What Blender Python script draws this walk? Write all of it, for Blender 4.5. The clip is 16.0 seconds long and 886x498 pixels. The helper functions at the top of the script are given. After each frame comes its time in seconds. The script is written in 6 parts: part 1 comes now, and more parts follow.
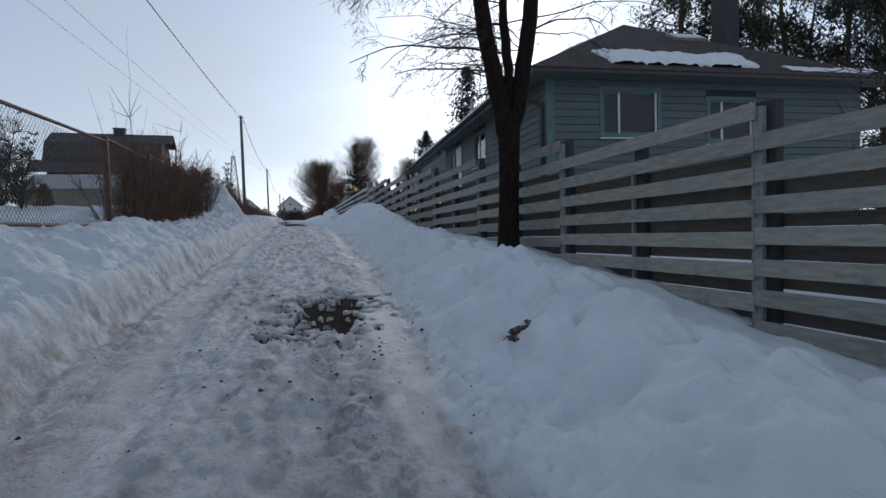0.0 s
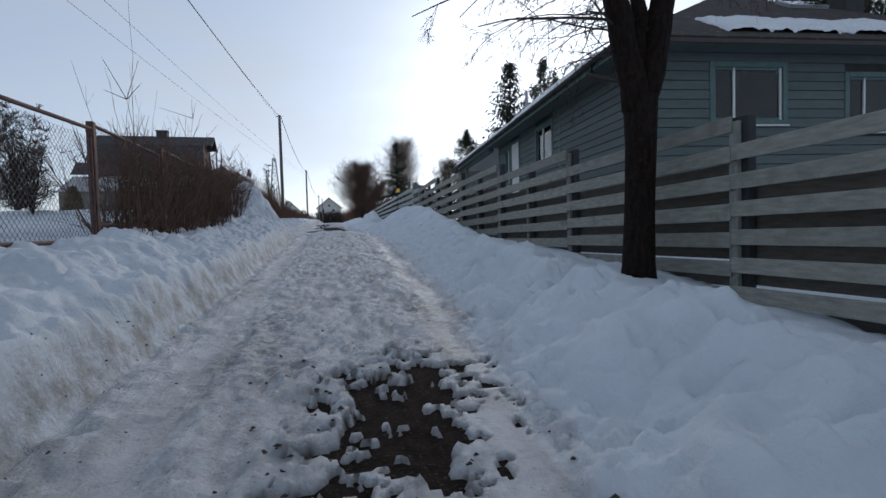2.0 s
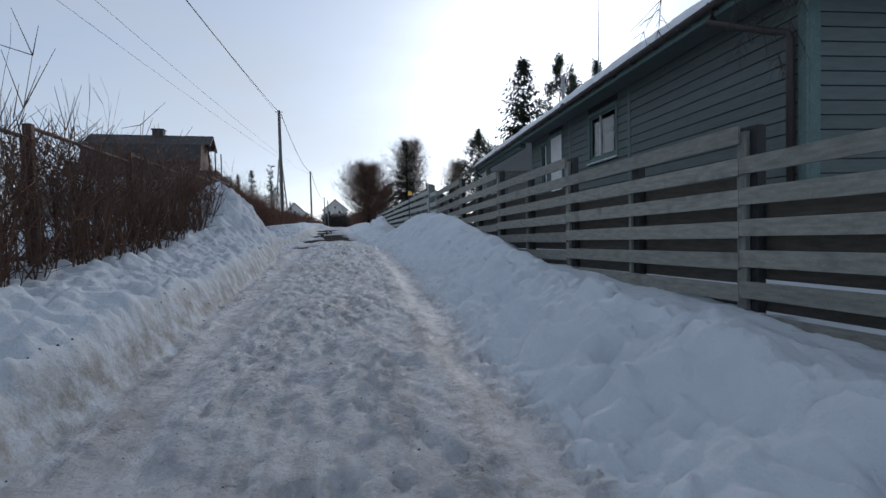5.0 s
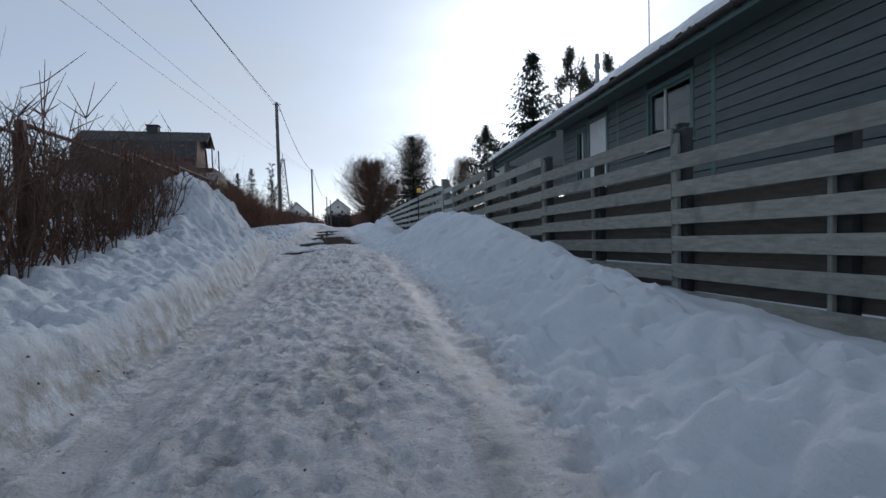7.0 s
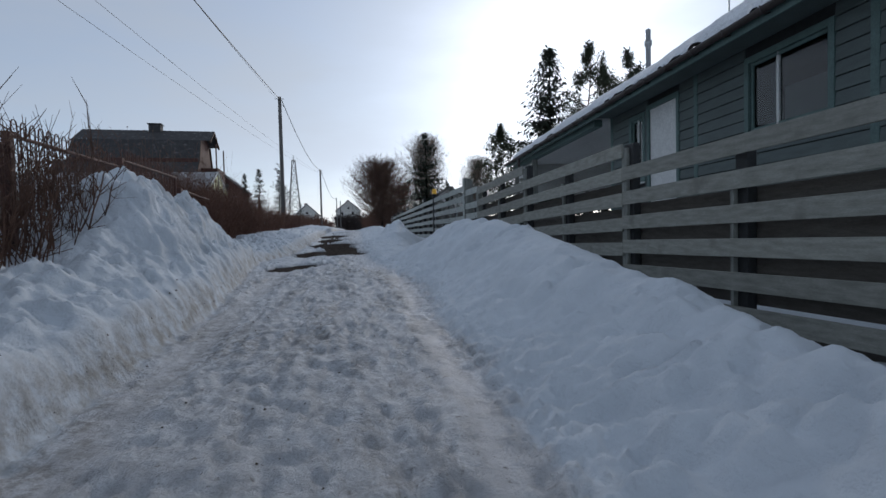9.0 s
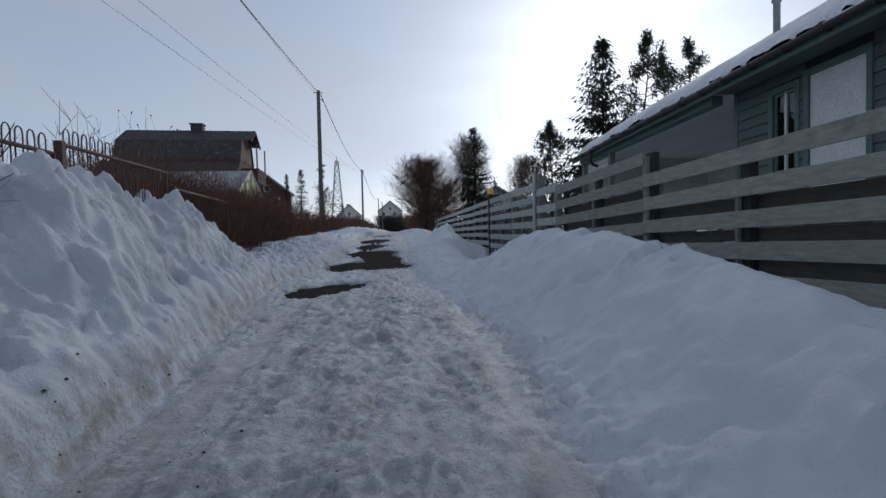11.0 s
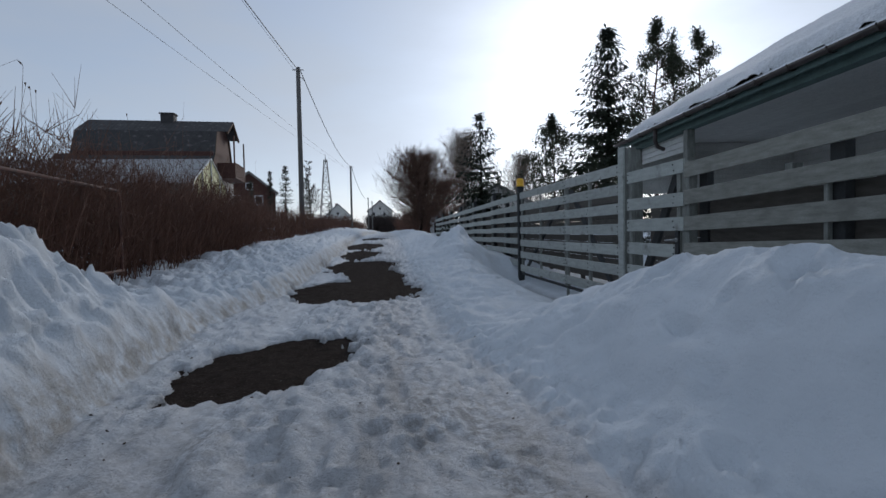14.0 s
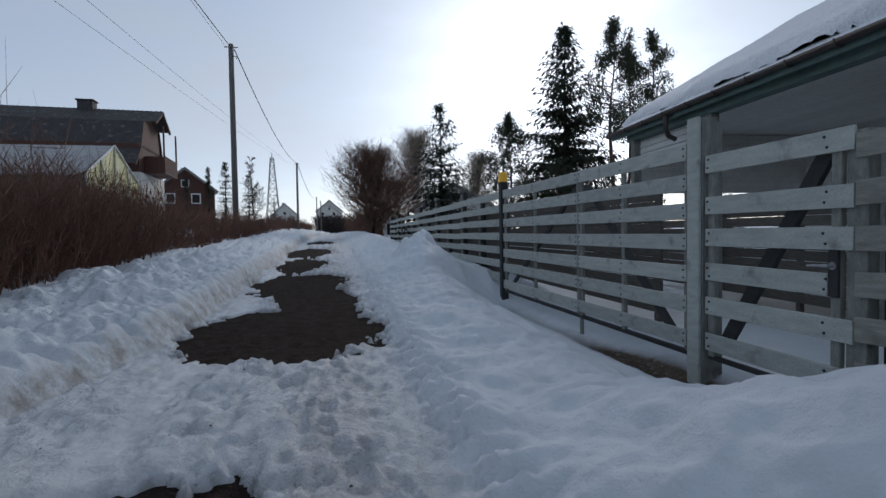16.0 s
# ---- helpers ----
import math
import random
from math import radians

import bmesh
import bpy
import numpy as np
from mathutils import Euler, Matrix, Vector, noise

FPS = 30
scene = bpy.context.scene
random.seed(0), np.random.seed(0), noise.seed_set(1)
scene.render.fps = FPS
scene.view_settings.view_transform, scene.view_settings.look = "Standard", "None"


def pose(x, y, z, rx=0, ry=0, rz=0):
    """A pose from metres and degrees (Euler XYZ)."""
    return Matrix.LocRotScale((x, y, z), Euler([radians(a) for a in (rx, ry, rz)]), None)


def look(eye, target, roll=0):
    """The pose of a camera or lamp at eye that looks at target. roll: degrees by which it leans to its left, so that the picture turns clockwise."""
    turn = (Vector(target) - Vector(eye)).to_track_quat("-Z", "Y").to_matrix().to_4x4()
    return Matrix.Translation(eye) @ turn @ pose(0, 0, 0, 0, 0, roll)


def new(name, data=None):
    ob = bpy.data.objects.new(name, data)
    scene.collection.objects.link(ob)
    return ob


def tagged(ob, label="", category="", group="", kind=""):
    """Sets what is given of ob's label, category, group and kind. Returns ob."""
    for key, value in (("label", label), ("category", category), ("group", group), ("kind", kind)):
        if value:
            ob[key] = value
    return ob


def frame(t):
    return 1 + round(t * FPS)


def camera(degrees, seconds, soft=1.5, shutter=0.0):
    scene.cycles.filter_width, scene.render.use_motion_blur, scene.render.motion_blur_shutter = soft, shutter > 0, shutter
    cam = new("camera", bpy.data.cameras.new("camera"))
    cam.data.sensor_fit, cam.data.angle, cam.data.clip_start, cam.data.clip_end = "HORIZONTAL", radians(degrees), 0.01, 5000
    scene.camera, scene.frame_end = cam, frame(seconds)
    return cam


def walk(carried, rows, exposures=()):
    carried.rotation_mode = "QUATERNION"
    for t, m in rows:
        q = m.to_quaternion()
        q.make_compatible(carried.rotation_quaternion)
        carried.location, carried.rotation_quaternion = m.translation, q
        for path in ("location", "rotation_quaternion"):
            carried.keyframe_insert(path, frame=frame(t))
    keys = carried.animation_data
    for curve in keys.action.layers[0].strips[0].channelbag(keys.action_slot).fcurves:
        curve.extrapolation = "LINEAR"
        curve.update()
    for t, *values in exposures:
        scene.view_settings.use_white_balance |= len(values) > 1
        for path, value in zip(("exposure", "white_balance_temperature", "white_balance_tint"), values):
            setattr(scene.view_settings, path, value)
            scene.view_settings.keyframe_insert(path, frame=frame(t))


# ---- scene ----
cam = camera(80.6, 16.0)
METRES, EYE, TILT, LEAN, TURN = 21.5, 1.226, 0.0, 0.0, -15.7
ROWS = [
    (0.0, 0.0, 0.0, 0.0, -0.07, -2.56, 1.61),
    (0.5, -0.0065, 0.0242, 0.0013, 0.92, -2.48, 1.58),
    (1.0, -0.0134, 0.0505, 0.0032, 1.88, -2.45, 1.55),
    (1.5, -0.0223, 0.078, 0.0052, 2.99, -2.41, 1.55),
    (2.0, -0.0311, 0.1048, 0.0084, 3.9, -2.36, 1.57),
    (2.5, -0.0388, 0.1299, 0.011, 4.55, -2.26, 1.6),
    (3.0, -0.0442, 0.1579, 0.0137, 5.18, -2.23, 1.63),
    (3.5, -0.049, 0.1852, 0.0159, 4.94, -2.22, 1.65),
    (4.0, -0.054, 0.2129, 0.0185, 4.89, -2.15, 1.5),
    (6.5, -0.0917, 0.3577, 0.0268, 4.2, -2.18, 1.42),
    (7.0, -0.098, 0.3877, 0.0266, 4.9, -2.18, 1.45),
    (7.5, -0.1026, 0.4192, 0.0278, 4.44, -2.21, 1.46),
    (8.0, -0.1087, 0.4493, 0.0302, 4.51, -2.14, 1.38),
    (8.5, -0.1153, 0.4801, 0.0331, 4.89, -2.11, 1.31),
    (9.0, -0.1225, 0.5101, 0.0364, 6.05, -2.04, 1.38),
    (11.5, -0.1724, 0.6696, 0.047, 10.79, -1.89, 1.15),
    (12.0, -0.1854, 0.7012, 0.0478, 10.49, -1.89, 1.1),
    (12.5, -0.1981, 0.7345, 0.0483, 11.33, -1.89, 1.09),
    (13.0, -0.2048, 0.7693, 0.0506, 11.3, -1.89, 1.23),
    (13.5, -0.2153, 0.8026, 0.0506, 11.35, -1.85, 1.17),
    (14.0, -0.2262, 0.8359, 0.0517, 9.38, -1.91, 1.09),
    (14.5, -0.2395, 0.8674, 0.0527, 9.32, -1.88, 1.04),
    (15.0, -0.2491, 0.8994, 0.0542, 7.77, -1.89, 1.01),
    (15.5, -0.2549, 0.9299, 0.0547, 6.53, -1.91, 1.0),
    (16.0, -0.2583, 0.9609, 0.0575, 4.0, -1.93, 0.91),
]
walk(cam, [(t, pose(0, 0, EYE, TILT, LEAN, TURN) @ pose(METRES * x, METRES * y, METRES * z, 90 + pitch, roll, yaw)) for t, x, y, z, yaw, pitch, roll in ROWS],
     exposures=[(0, 0.05, 5880, 10), (4, 0.11, 5880, 10), (8, -0.03, 5880, 10), (12, -0.20, 5880, 10), (16, -0.04, 5880, 10)])

# world, sun
SUN_AZ, SUN_EL = 24.0, 19.0      # degrees right of +y, above the horizon
world = bpy.data.worlds.new("sky")
scene.world = world
world.use_nodes = True
wn, wl = world.node_tree.nodes, world.node_tree.links
wn.clear()
sky = wn.new("ShaderNodeTexSky")
sky.sky_type = "NISHITA"
sky.sun_disc = False
sky.sun_elevation = radians(SUN_EL)
sky.sun_rotation = radians(SUN_AZ)
sky.air_density, sky.dust_density, sky.ozone_density = 1.0, 1.0, 3.0
wtc = wn.new("ShaderNodeTexCoord")
wmap = wn.new("ShaderNodeMapping")
wmap.inputs["Scale"].default_value = (1.0, 1.0, 3.2)
wl.new(wtc.outputs["Generated"], wmap.inputs["Vector"])
wnoise = wn.new("ShaderNodeTexNoise")
wnoise.inputs["Scale"].default_value = 1.6
wnoise.inputs["Detail"].default_value = 6
wnoise.inputs["Roughness"].default_value = 0.55
wl.new(wmap.outputs["Vector"], wnoise.inputs["Vector"])
wramp = wn.new("ShaderNodeMapRange")
wramp.inputs["From Min"].default_value, wramp.inputs["From Max"].default_value = 0.32, 0.70
wramp.inputs["To Min"].default_value, wramp.inputs["To Max"].default_value = 0.55, 0.97
wl.new(wnoise.outputs["Fac"], wramp.inputs["Value"])
# thin high cloud: as bright as the sky behind it, but without its colour
wbw = wn.new("ShaderNodeRGBToBW")
wl.new(sky.outputs["Color"], wbw.inputs["Color"])
wcl = wn.new("ShaderNodeMix")
wcl.data_type = "RGBA"
wcl.blend_type = "MULTIPLY"
wcl.inputs["Factor"].default_value = 1.0
wl.new(wbw.outputs["Val"], wcl.inputs["A"])
wcl.inputs["B"].default_value = (0.34, 0.355, 0.375, 1)
wmix = wn.new("ShaderNodeMix")
wmix.data_type = "RGBA"
wl.new(wramp.outputs["Result"], wmix.inputs["Factor"])
wl.new(sky.outputs["Color"], wmix.inputs["A"])
wad = wn.new("ShaderNodeMix")
wad.data_type = "RGBA"
wad.blend_type = "ADD"
wad.inputs["Factor"].default_value = 1.0
wl.new(wcl.outputs["Result"], wad.inputs["A"])
wad.inputs["B"].default_value = (2.62, 2.80, 3.02, 1)
wl.new(wad.outputs["Result"], wmix.inputs["B"])
wbg = wn.new("ShaderNodeBackground")
wbg.inputs["Strength"].default_value = 0.13
wl.new(wmix.outputs["Result"], wbg.inputs["Color"])
wo = wn.new("ShaderNodeOutputWorld")
wl.new(wbg.outputs["Background"], wo.inputs["Surface"])

sun = new("sun", bpy.data.lights.new("sun", "SUN"))
sun.data.energy, sun.data.angle, sun.data.color = 1.0, radians(14.0), (1.0, 0.86, 0.70)
_a, _e = radians(SUN_AZ), radians(SUN_EL)
sun.matrix_world = look((0, 0, 30), (-math.sin(_a) * math.cos(_e) * 10, -math.cos(_a) * math.cos(_e) * 10, 30 - math.sin(_e) * 10))


# ---- materials ----
def material(name, c1, c2, scale=8.0, rough=0.8, bump=0.3, fine=60.0, stretch=(1, 1, 1), metal=0.0, bumpdist=0.01, spots=None, vary=0.0, spec=None, trans=0.0):
    """Two colours mixed by broad noise, fine grain, bump, and a variation from piece to piece."""
    m = bpy.data.materials.new(name)
    m.use_nodes = True
    n, l = m.node_tree.nodes, m.node_tree.links
    b = n["Principled BSDF"]
    b.inputs["Roughness"].default_value = rough
    b.inputs["Metallic"].default_value = metal
    if spec is not None:
        b.inputs["Specular IOR Level"].default_value = spec
    tc = n.new("ShaderNodeTexCoord")
    mp = n.new("ShaderNodeMapping")
    mp.inputs["Scale"].default_value = stretch
    l.new(tc.outputs["Object"], mp.inputs["Vector"])
    a = n.new("ShaderNodeTexNoise")
    a.inputs["Scale"].default_value = scale
    a.inputs["Detail"].default_value = 5
    l.new(mp.outputs["Vector"], a.inputs["Vector"])
    f = n.new("ShaderNodeTexNoise")
    f.inputs["Scale"].default_value = fine
    f.inputs["Detail"].default_value = 4
    l.new(mp.outputs["Vector"], f.inputs["Vector"])
    r = n.new("ShaderNodeMapRange")
    r.inputs["From Min"].default_value, r.inputs["From Max"].default_value = 0.3, 0.7
    l.new(a.outputs["Fac"], r.inputs["Value"])
    mix = n.new("ShaderNodeMix")
    mix.data_type = "RGBA"
    l.new(r.outputs["Result"], mix.inputs["Factor"])
    mix.inputs["A"].default_value = (*c1, 1)
    mix.inputs["B"].default_value = (*c2, 1)
    out = mix.outputs["Result"]
    fr = n.new("ShaderNodeMapRange")
    fr.inputs["From Min"].default_value, fr.inputs["From Max"].default_value = 0.25, 0.75
    fr.inputs["To Min"].default_value, fr.inputs["To Max"].default_value = 0.78, 1.2
    l.new(f.outputs["Fac"], fr.inputs["Value"])
    hs = n.new("ShaderNodeHueSaturation")
    l.new(out, hs.inputs["Color"])
    if vary:
        oi = n.new("ShaderNodeObjectInfo")
        vr = n.new("ShaderNodeMapRange")
        vr.inputs["To Min"].default_value, vr.inputs["To Max"].default_value = 1 - vary, 1 + vary
        l.new(oi.outputs["Random"], vr.inputs["Value"])
        mu = n.new("ShaderNodeMath")
        mu.operation = "MULTIPLY"
        l.new(vr.outputs["Result"], mu.inputs[0])
        l.new(fr.outputs["Result"], mu.inputs[1])
        l.new(mu.outputs["Value"], hs.inputs["Value"])
    else:
        l.new(fr.outputs["Result"], hs.inputs["Value"])
    out = hs.outputs["Color"]
    if spots:
        sc, lo, hi, col = spots
        s = n.new("ShaderNodeTexNoise")
        s.inputs["Scale"].default_value = sc
        s.inputs["Detail"].default_value = 6
        l.new(tc.outputs["Object"], s.inputs["Vector"])
        sr = n.new("ShaderNodeMapRange")
        sr.inputs["From Min"].default_value, sr.inputs["From Max"].default_value = lo, hi
        l.new(s.outputs["Fac"], sr.inputs["Value"])
        sm = n.new("ShaderNodeMix")
        sm.data_type = "RGBA"
        l.new(sr.outputs["Result"], sm.inputs["Factor"])
        l.new(out, sm.inputs["A"])
        sm.inputs["B"].default_value = (*col, 1)
        out = sm.outputs["Result"]
    l.new(out, b.inputs["Base Color"])
    if trans:
        b.inputs["Transmission Weight"].default_value = trans
    bp = n.new("ShaderNodeBump")
    bp.inputs["Strength"].default_value = bump
    bp.inputs["Distance"].default_value = bumpdist
    ad = n.new("ShaderNodeMath")
    ad.operation = "ADD"
    l.new(a.outputs["Fac"], ad.inputs[0])
    l.new(f.outputs["Fac"], ad.inputs[1])
    l.new(ad.outputs["Value"], bp.inputs["Height"])
    l.new(bp.outputs["Normal"], b.inputs["Normal"])
    return m


def ground_material():
    """Snow on the banks, trodden grey ice on the road, dirty snow where the plough has thrown it up."""
    m = bpy.data.materials.new("snow_ground")
    m.use_nodes = True
    n, l = m.node_tree.nodes, m.node_tree.links
    b = n["Principled BSDF"]
    tc = n.new("ShaderNodeTexCoord")

    def tex(scale, detail=6, rough=0.55, stretch=None):
        t = n.new("ShaderNodeTexNoise")
        t.inputs["Scale"].default_value = scale
        t.inputs["Detail"].default_value = detail
        t.inputs["Roughness"].default_value = rough
        if stretch:
            mp = n.new("ShaderNodeMapping")
            mp.inputs["Scale"].default_value = stretch
            l.new(tc.outputs["Object"], mp.inputs["Vector"])
            l.new(mp.outputs["Vector"], t.inputs["Vector"])
        else:
            l.new(tc.outputs["Object"], t.inputs["Vector"])
        return t.outputs["Fac"]

    def remap(v, a, c, d=0.0, e=1.0):
        r = n.new("ShaderNodeMapRange")
        r.inputs["From Min"].default_value, r.inputs["From Max"].default_value = a, c
        r.inputs["To Min"].default_value, r.inputs["To Max"].default_value = d, e
        l.new(v, r.inputs["Value"])
        return r.outputs["Result"]

    def math2(op, p, q):
        k = n.new("ShaderNodeMath")
        k.operation = op
        for i, v in enumerate((p, q)):
            if isinstance(v, (int, float)):
                k.inputs[i].default_value = v
            else:
                l.new(v, k.inputs[i])
        return k.outputs["Value"]

    def mix(fac, p, q):
        k = n.new("ShaderNodeMix")
        k.data_type = "RGBA"
        if isinstance(fac, float):
            k.inputs["Factor"].default_value = fac
        else:
            l.new(fac, k.inputs["Factor"])
        for key, v in (("A", p), ("B", q)):
            if isinstance(v, tuple):
                k.inputs[key].default_value = (*v, 1)
            else:
                l.new(v, k.inputs[key])
        return k.outputs["Result"]

    ice = n.new("ShaderNodeAttribute")
    ice.attribute_name = "trodden"
    dirt = n.new("ShaderNodeAttribute")
    dirt.attribute_name = "grime"
    snow = mix(remap(tex(2.5), 0.35, 0.7), (0.675, 0.72, 0.765), (0.60, 0.645, 0.69))
    glaze = n.new("ShaderNodeAttribute")
    glaze.attribute_name = "glaze"
    icec = mix(remap(tex(9, 8, 0.68), 0.40, 0.62), (0.55, 0.56, 0.58), (0.72, 0.735, 0.755))
    grey = mix(remap(tex(2.2, 6, 0.6), 0.40, 0.62), (0.44, 0.44, 0.445), (0.58, 0.585, 0.60))
    wide = math2("ADD", remap(tex(1.5, 8, 0.68, (1.9, 0.30, 1)), 0.33, 0.67), math2("SUBTRACT", math2("MULTIPLY", glaze.outputs["Fac"], 0.60), 0.15))
    icec = mix(remap(wide, 0.42, 0.74), icec, grey)
    stain = math2("MULTIPLY", remap(tex(1.0, 5, 0.6, (1.6, 0.4, 1)), 0.50, 0.64), remap(tex(13, 8, 0.7), 0.44, 0.58))
    icec = mix(math2("MULTIPLY", stain, 0.7), icec, (0.245, 0.23, 0.215))
    icec = mix(remap(tex(19, 8, 0.7), 0.60, 0.67, 0.0, 0.7), icec, (0.21, 0.195, 0.18))
    col = mix(ice.outputs["Fac"], snow, icec)
    grime = math2("MULTIPLY", dirt.outputs["Fac"], remap(tex(6, 8, 0.65), 0.38, 0.62))
    col = mix(grime, col, (0.30, 0.275, 0.24))
    crumbs = math2("MULTIPLY", remap(tex(38, 3, 0.6), 0.70, 0.74), remap(ice.outputs["Fac"], 0, 1, 0.10, 0.75))
    col = mix(crumbs, col, (0.10, 0.085, 0.07))
    soil = n.new("ShaderNodeAttribute")
    soil.attribute_name = "soil"
    col = mix(math2("MULTIPLY", soil.outputs["Fac"], remap(tex(12, 6, 0.6), 0.22, 0.42)), col, mix(remap(tex(30), 0.4, 0.6), (0.05, 0.036, 0.026), (0.10, 0.075, 0.05)))
    l.new(col, b.inputs["Base Color"])
    l.new(math2("SUBTRACT", remap(ice.outputs["Fac"], 0, 1, 0.75, 0.58), math2("MULTIPLY", glaze.outputs["Fac"], 0.16)), b.inputs["Roughness"])
    b.inputs["Specular IOR Level"].default_value = 0.22
    bp = n.new("ShaderNodeBump")
    bp.inputs["Strength"].default_value = 1.0
    bp.inputs["Distance"].default_value = 0.05
    rough = math2("MULTIPLY", remap(ice.outputs["Fac"], 0, 1, 0.42, 1.05), remap(glaze.outputs["Fac"], 0, 1, 1.0, 0.45))
    h = math2("MULTIPLY", math2("ADD", tex(11, 9, 0.66), math2("MULTIPLY", tex(42, 6, 0.65), 0.45)), rough)
    l.new(h, bp.inputs["Height"])
    l.new(bp.outputs["Normal"], b.inputs["Normal"])
    return m


def glass_material(name, tint=(0.9, 0.95, 0.95), rough=0.02):
    m = bpy.data.materials.new(name)
    m.use_nodes = True
    b = m.node_tree.nodes["Principled BSDF"]
    b.inputs["Base Color"].default_value = (*tint, 1)
    b.inputs["Roughness"].default_value = rough
    b.inputs["Transmission Weight"].default_value = 1.0
    b.inputs["IOR"].default_value = 1.45
    return m


M_GROUND = ground_material()
M_SNOW = material("snow", (0.74, 0.76, 0.79), (0.67, 0.69, 0.72), 3, 0.75, 0.5, 30, bumpdist=0.04)
M_ASPHALT = material("wet_asphalt", (0.019, 0.014, 0.012), (0.042, 0.032, 0.027), 9, 0.95, 1.0, 70, bumpdist=0.03, spots=(45, 0.58, 0.70, (0.085, 0.066, 0.054)), spec=0.05)
M_FENCE = material("weathered_grey_paint", (0.305, 0.305, 0.268), (0.195, 0.195, 0.168), 5, 0.75, 0.4, 40, (6, 1, 6), spots=(3.2, 0.58, 0.75, (0.16, 0.155, 0.135)), vary=0.14, bumpdist=0.004)
M_GATE = material("pale_weathered_paint", (0.43, 0.455, 0.425), (0.33, 0.345, 0.32), 4, 0.75, 0.4, 40, (5, 1, 5), spots=(4.0, 0.60, 0.75, (0.17, 0.165, 0.145)), vary=0.10, bumpdist=0.004)
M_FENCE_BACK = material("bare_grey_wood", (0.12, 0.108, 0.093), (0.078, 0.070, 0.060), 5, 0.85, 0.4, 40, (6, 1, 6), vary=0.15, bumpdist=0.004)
M_POST = material("painted_post", (0.25, 0.26, 0.235), (0.15, 0.155, 0.14), 6, 0.75, 0.4, 40, (4, 4, 1), spots=(5, 0.6, 0.75, (0.12, 0.115, 0.10)), vary=0.12, bumpdist=0.004)
# dark posts and fittings; also house walls, as painted shade between the clapboards
M_DARKPOST_LAPSHADE = material("dark_post_and_lap_shade", (0.032, 0.034, 0.035), (0.020, 0.021, 0.022), 8, 0.7, 0.3, 50)
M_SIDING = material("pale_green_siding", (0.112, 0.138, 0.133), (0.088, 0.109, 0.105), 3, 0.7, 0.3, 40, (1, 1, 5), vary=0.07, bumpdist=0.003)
M_TRIM = material("green_trim", (0.12, 0.185, 0.172), (0.09, 0.14, 0.132), 6, 0.65, 0.3, 40, vary=0.05, bumpdist=0.003)
M_WHITE = material("white_boards", (0.74, 0.74, 0.72), (0.66, 0.66, 0.64), 4, 0.7, 0.2, 40, vary=0.05, bumpdist=0.003)
M_PLINTH = material("grey_plinth", (0.23, 0.22, 0.20), (0.17, 0.16, 0.15), 3, 0.9, 0.6, 30)
M_ROOF = material("dark_roofing", (0.024, 0.017, 0.015), (0.042, 0.031, 0.027), 2.5, 0.85, 0.9, 40, spots=(9, 0.58, 0.72, (0.12, 0.11, 0.10)))
M_GUTTER = material("brown_gutter", (0.055, 0.040, 0.035), (0.035, 0.028, 0.026), 6, 0.55, 0.2, 40)
M_GLASS = glass_material("window_glass", (0.30, 0.31, 0.30))
M_DARKROOM = material("dark_room", (0.030, 0.024, 0.020), (0.018, 0.016, 0.014), 3, 0.9, 0.1, 20)
M_CURTAIN = material("pale_blind", (0.66, 0.74, 0.78), (0.56, 0.64, 0.68), 2, 0.9, 0.3, 30, (30, 30, 1))
M_BARK = material("rough_bark", (0.030, 0.020, 0.016), (0.011, 0.008, 0.007), 9, 0.9, 1.0, 45, (3, 3, 0.8), bumpdist=0.03, spots=(26, 0.55, 0.75, (0.050, 0.028, 0.021)), spec=0.12)
M_TWIG = material("twig_bark", (0.050, 0.034, 0.028), (0.028, 0.020, 0.018), 5, 0.85, 0.2, 30)
M_HEDGE = material("hedge_twigs", (0.17, 0.085, 0.055), (0.095, 0.048, 0.034), 3, 0.85, 0.2, 20)
M_STEM = material("dark_shrub_stems", (0.15, 0.082, 0.054), (0.065, 0.037, 0.027), 3, 0.85, 0.2, 20)
M_DRYGRASS = material("dry_stalks", (0.16, 0.105, 0.07), (0.10, 0.068, 0.046), 3, 0.85, 0.2, 20)
M_BIRCH = material("birch_twigs", (0.26, 0.20, 0.16), (0.17, 0.13, 0.105), 3, 0.85, 0.2, 20)
M_BIRCHBARK = material("birch_bark", (0.55, 0.53, 0.50), (0.20, 0.18, 0.17), 4, 0.8, 0.3, 20)
M_NEEDLE = material("spruce_needles", (0.017, 0.025, 0.015), (0.030, 0.040, 0.021), 2, 0.8, 0.2, 20)
M_PINE = material("pine_needles", (0.030, 0.040, 0.021), (0.050, 0.056, 0.028), 2, 0.8, 0.2, 20)
M_THUJA = material("brownish_thuja", (0.085, 0.062, 0.022), (0.13, 0.09, 0.035), 3, 0.8, 0.2, 20)
M_PINEBARK = material("pine_bark", (0.10, 0.055, 0.035), (0.055, 0.035, 0.026), 4, 0.9, 0.8, 20, (3, 3, 0.7))
M_POLE = material("weathered_pole", (0.17, 0.16, 0.15), (0.11, 0.105, 0.10), 4, 0.85, 0.5, 30, (5, 5, 0.6))
M_CABLE = material("black_cable", (0.02, 0.02, 0.02), (0.03, 0.03, 0.03), 3, 0.6, 0.1, 20)
M_RUST = material("red_oxide_steel", (0.110, 0.045, 0.032), (0.065, 0.030, 0.025), 8, 0.7, 0.4, 40, spots=(9, 0.58, 0.7, (0.03, 0.022, 0.02)))
M_WIRE = material("zinc_wire", (0.16, 0.14, 0.13), (0.10, 0.085, 0.08), 8, 0.55, 0.1, 40, metal=0.5)
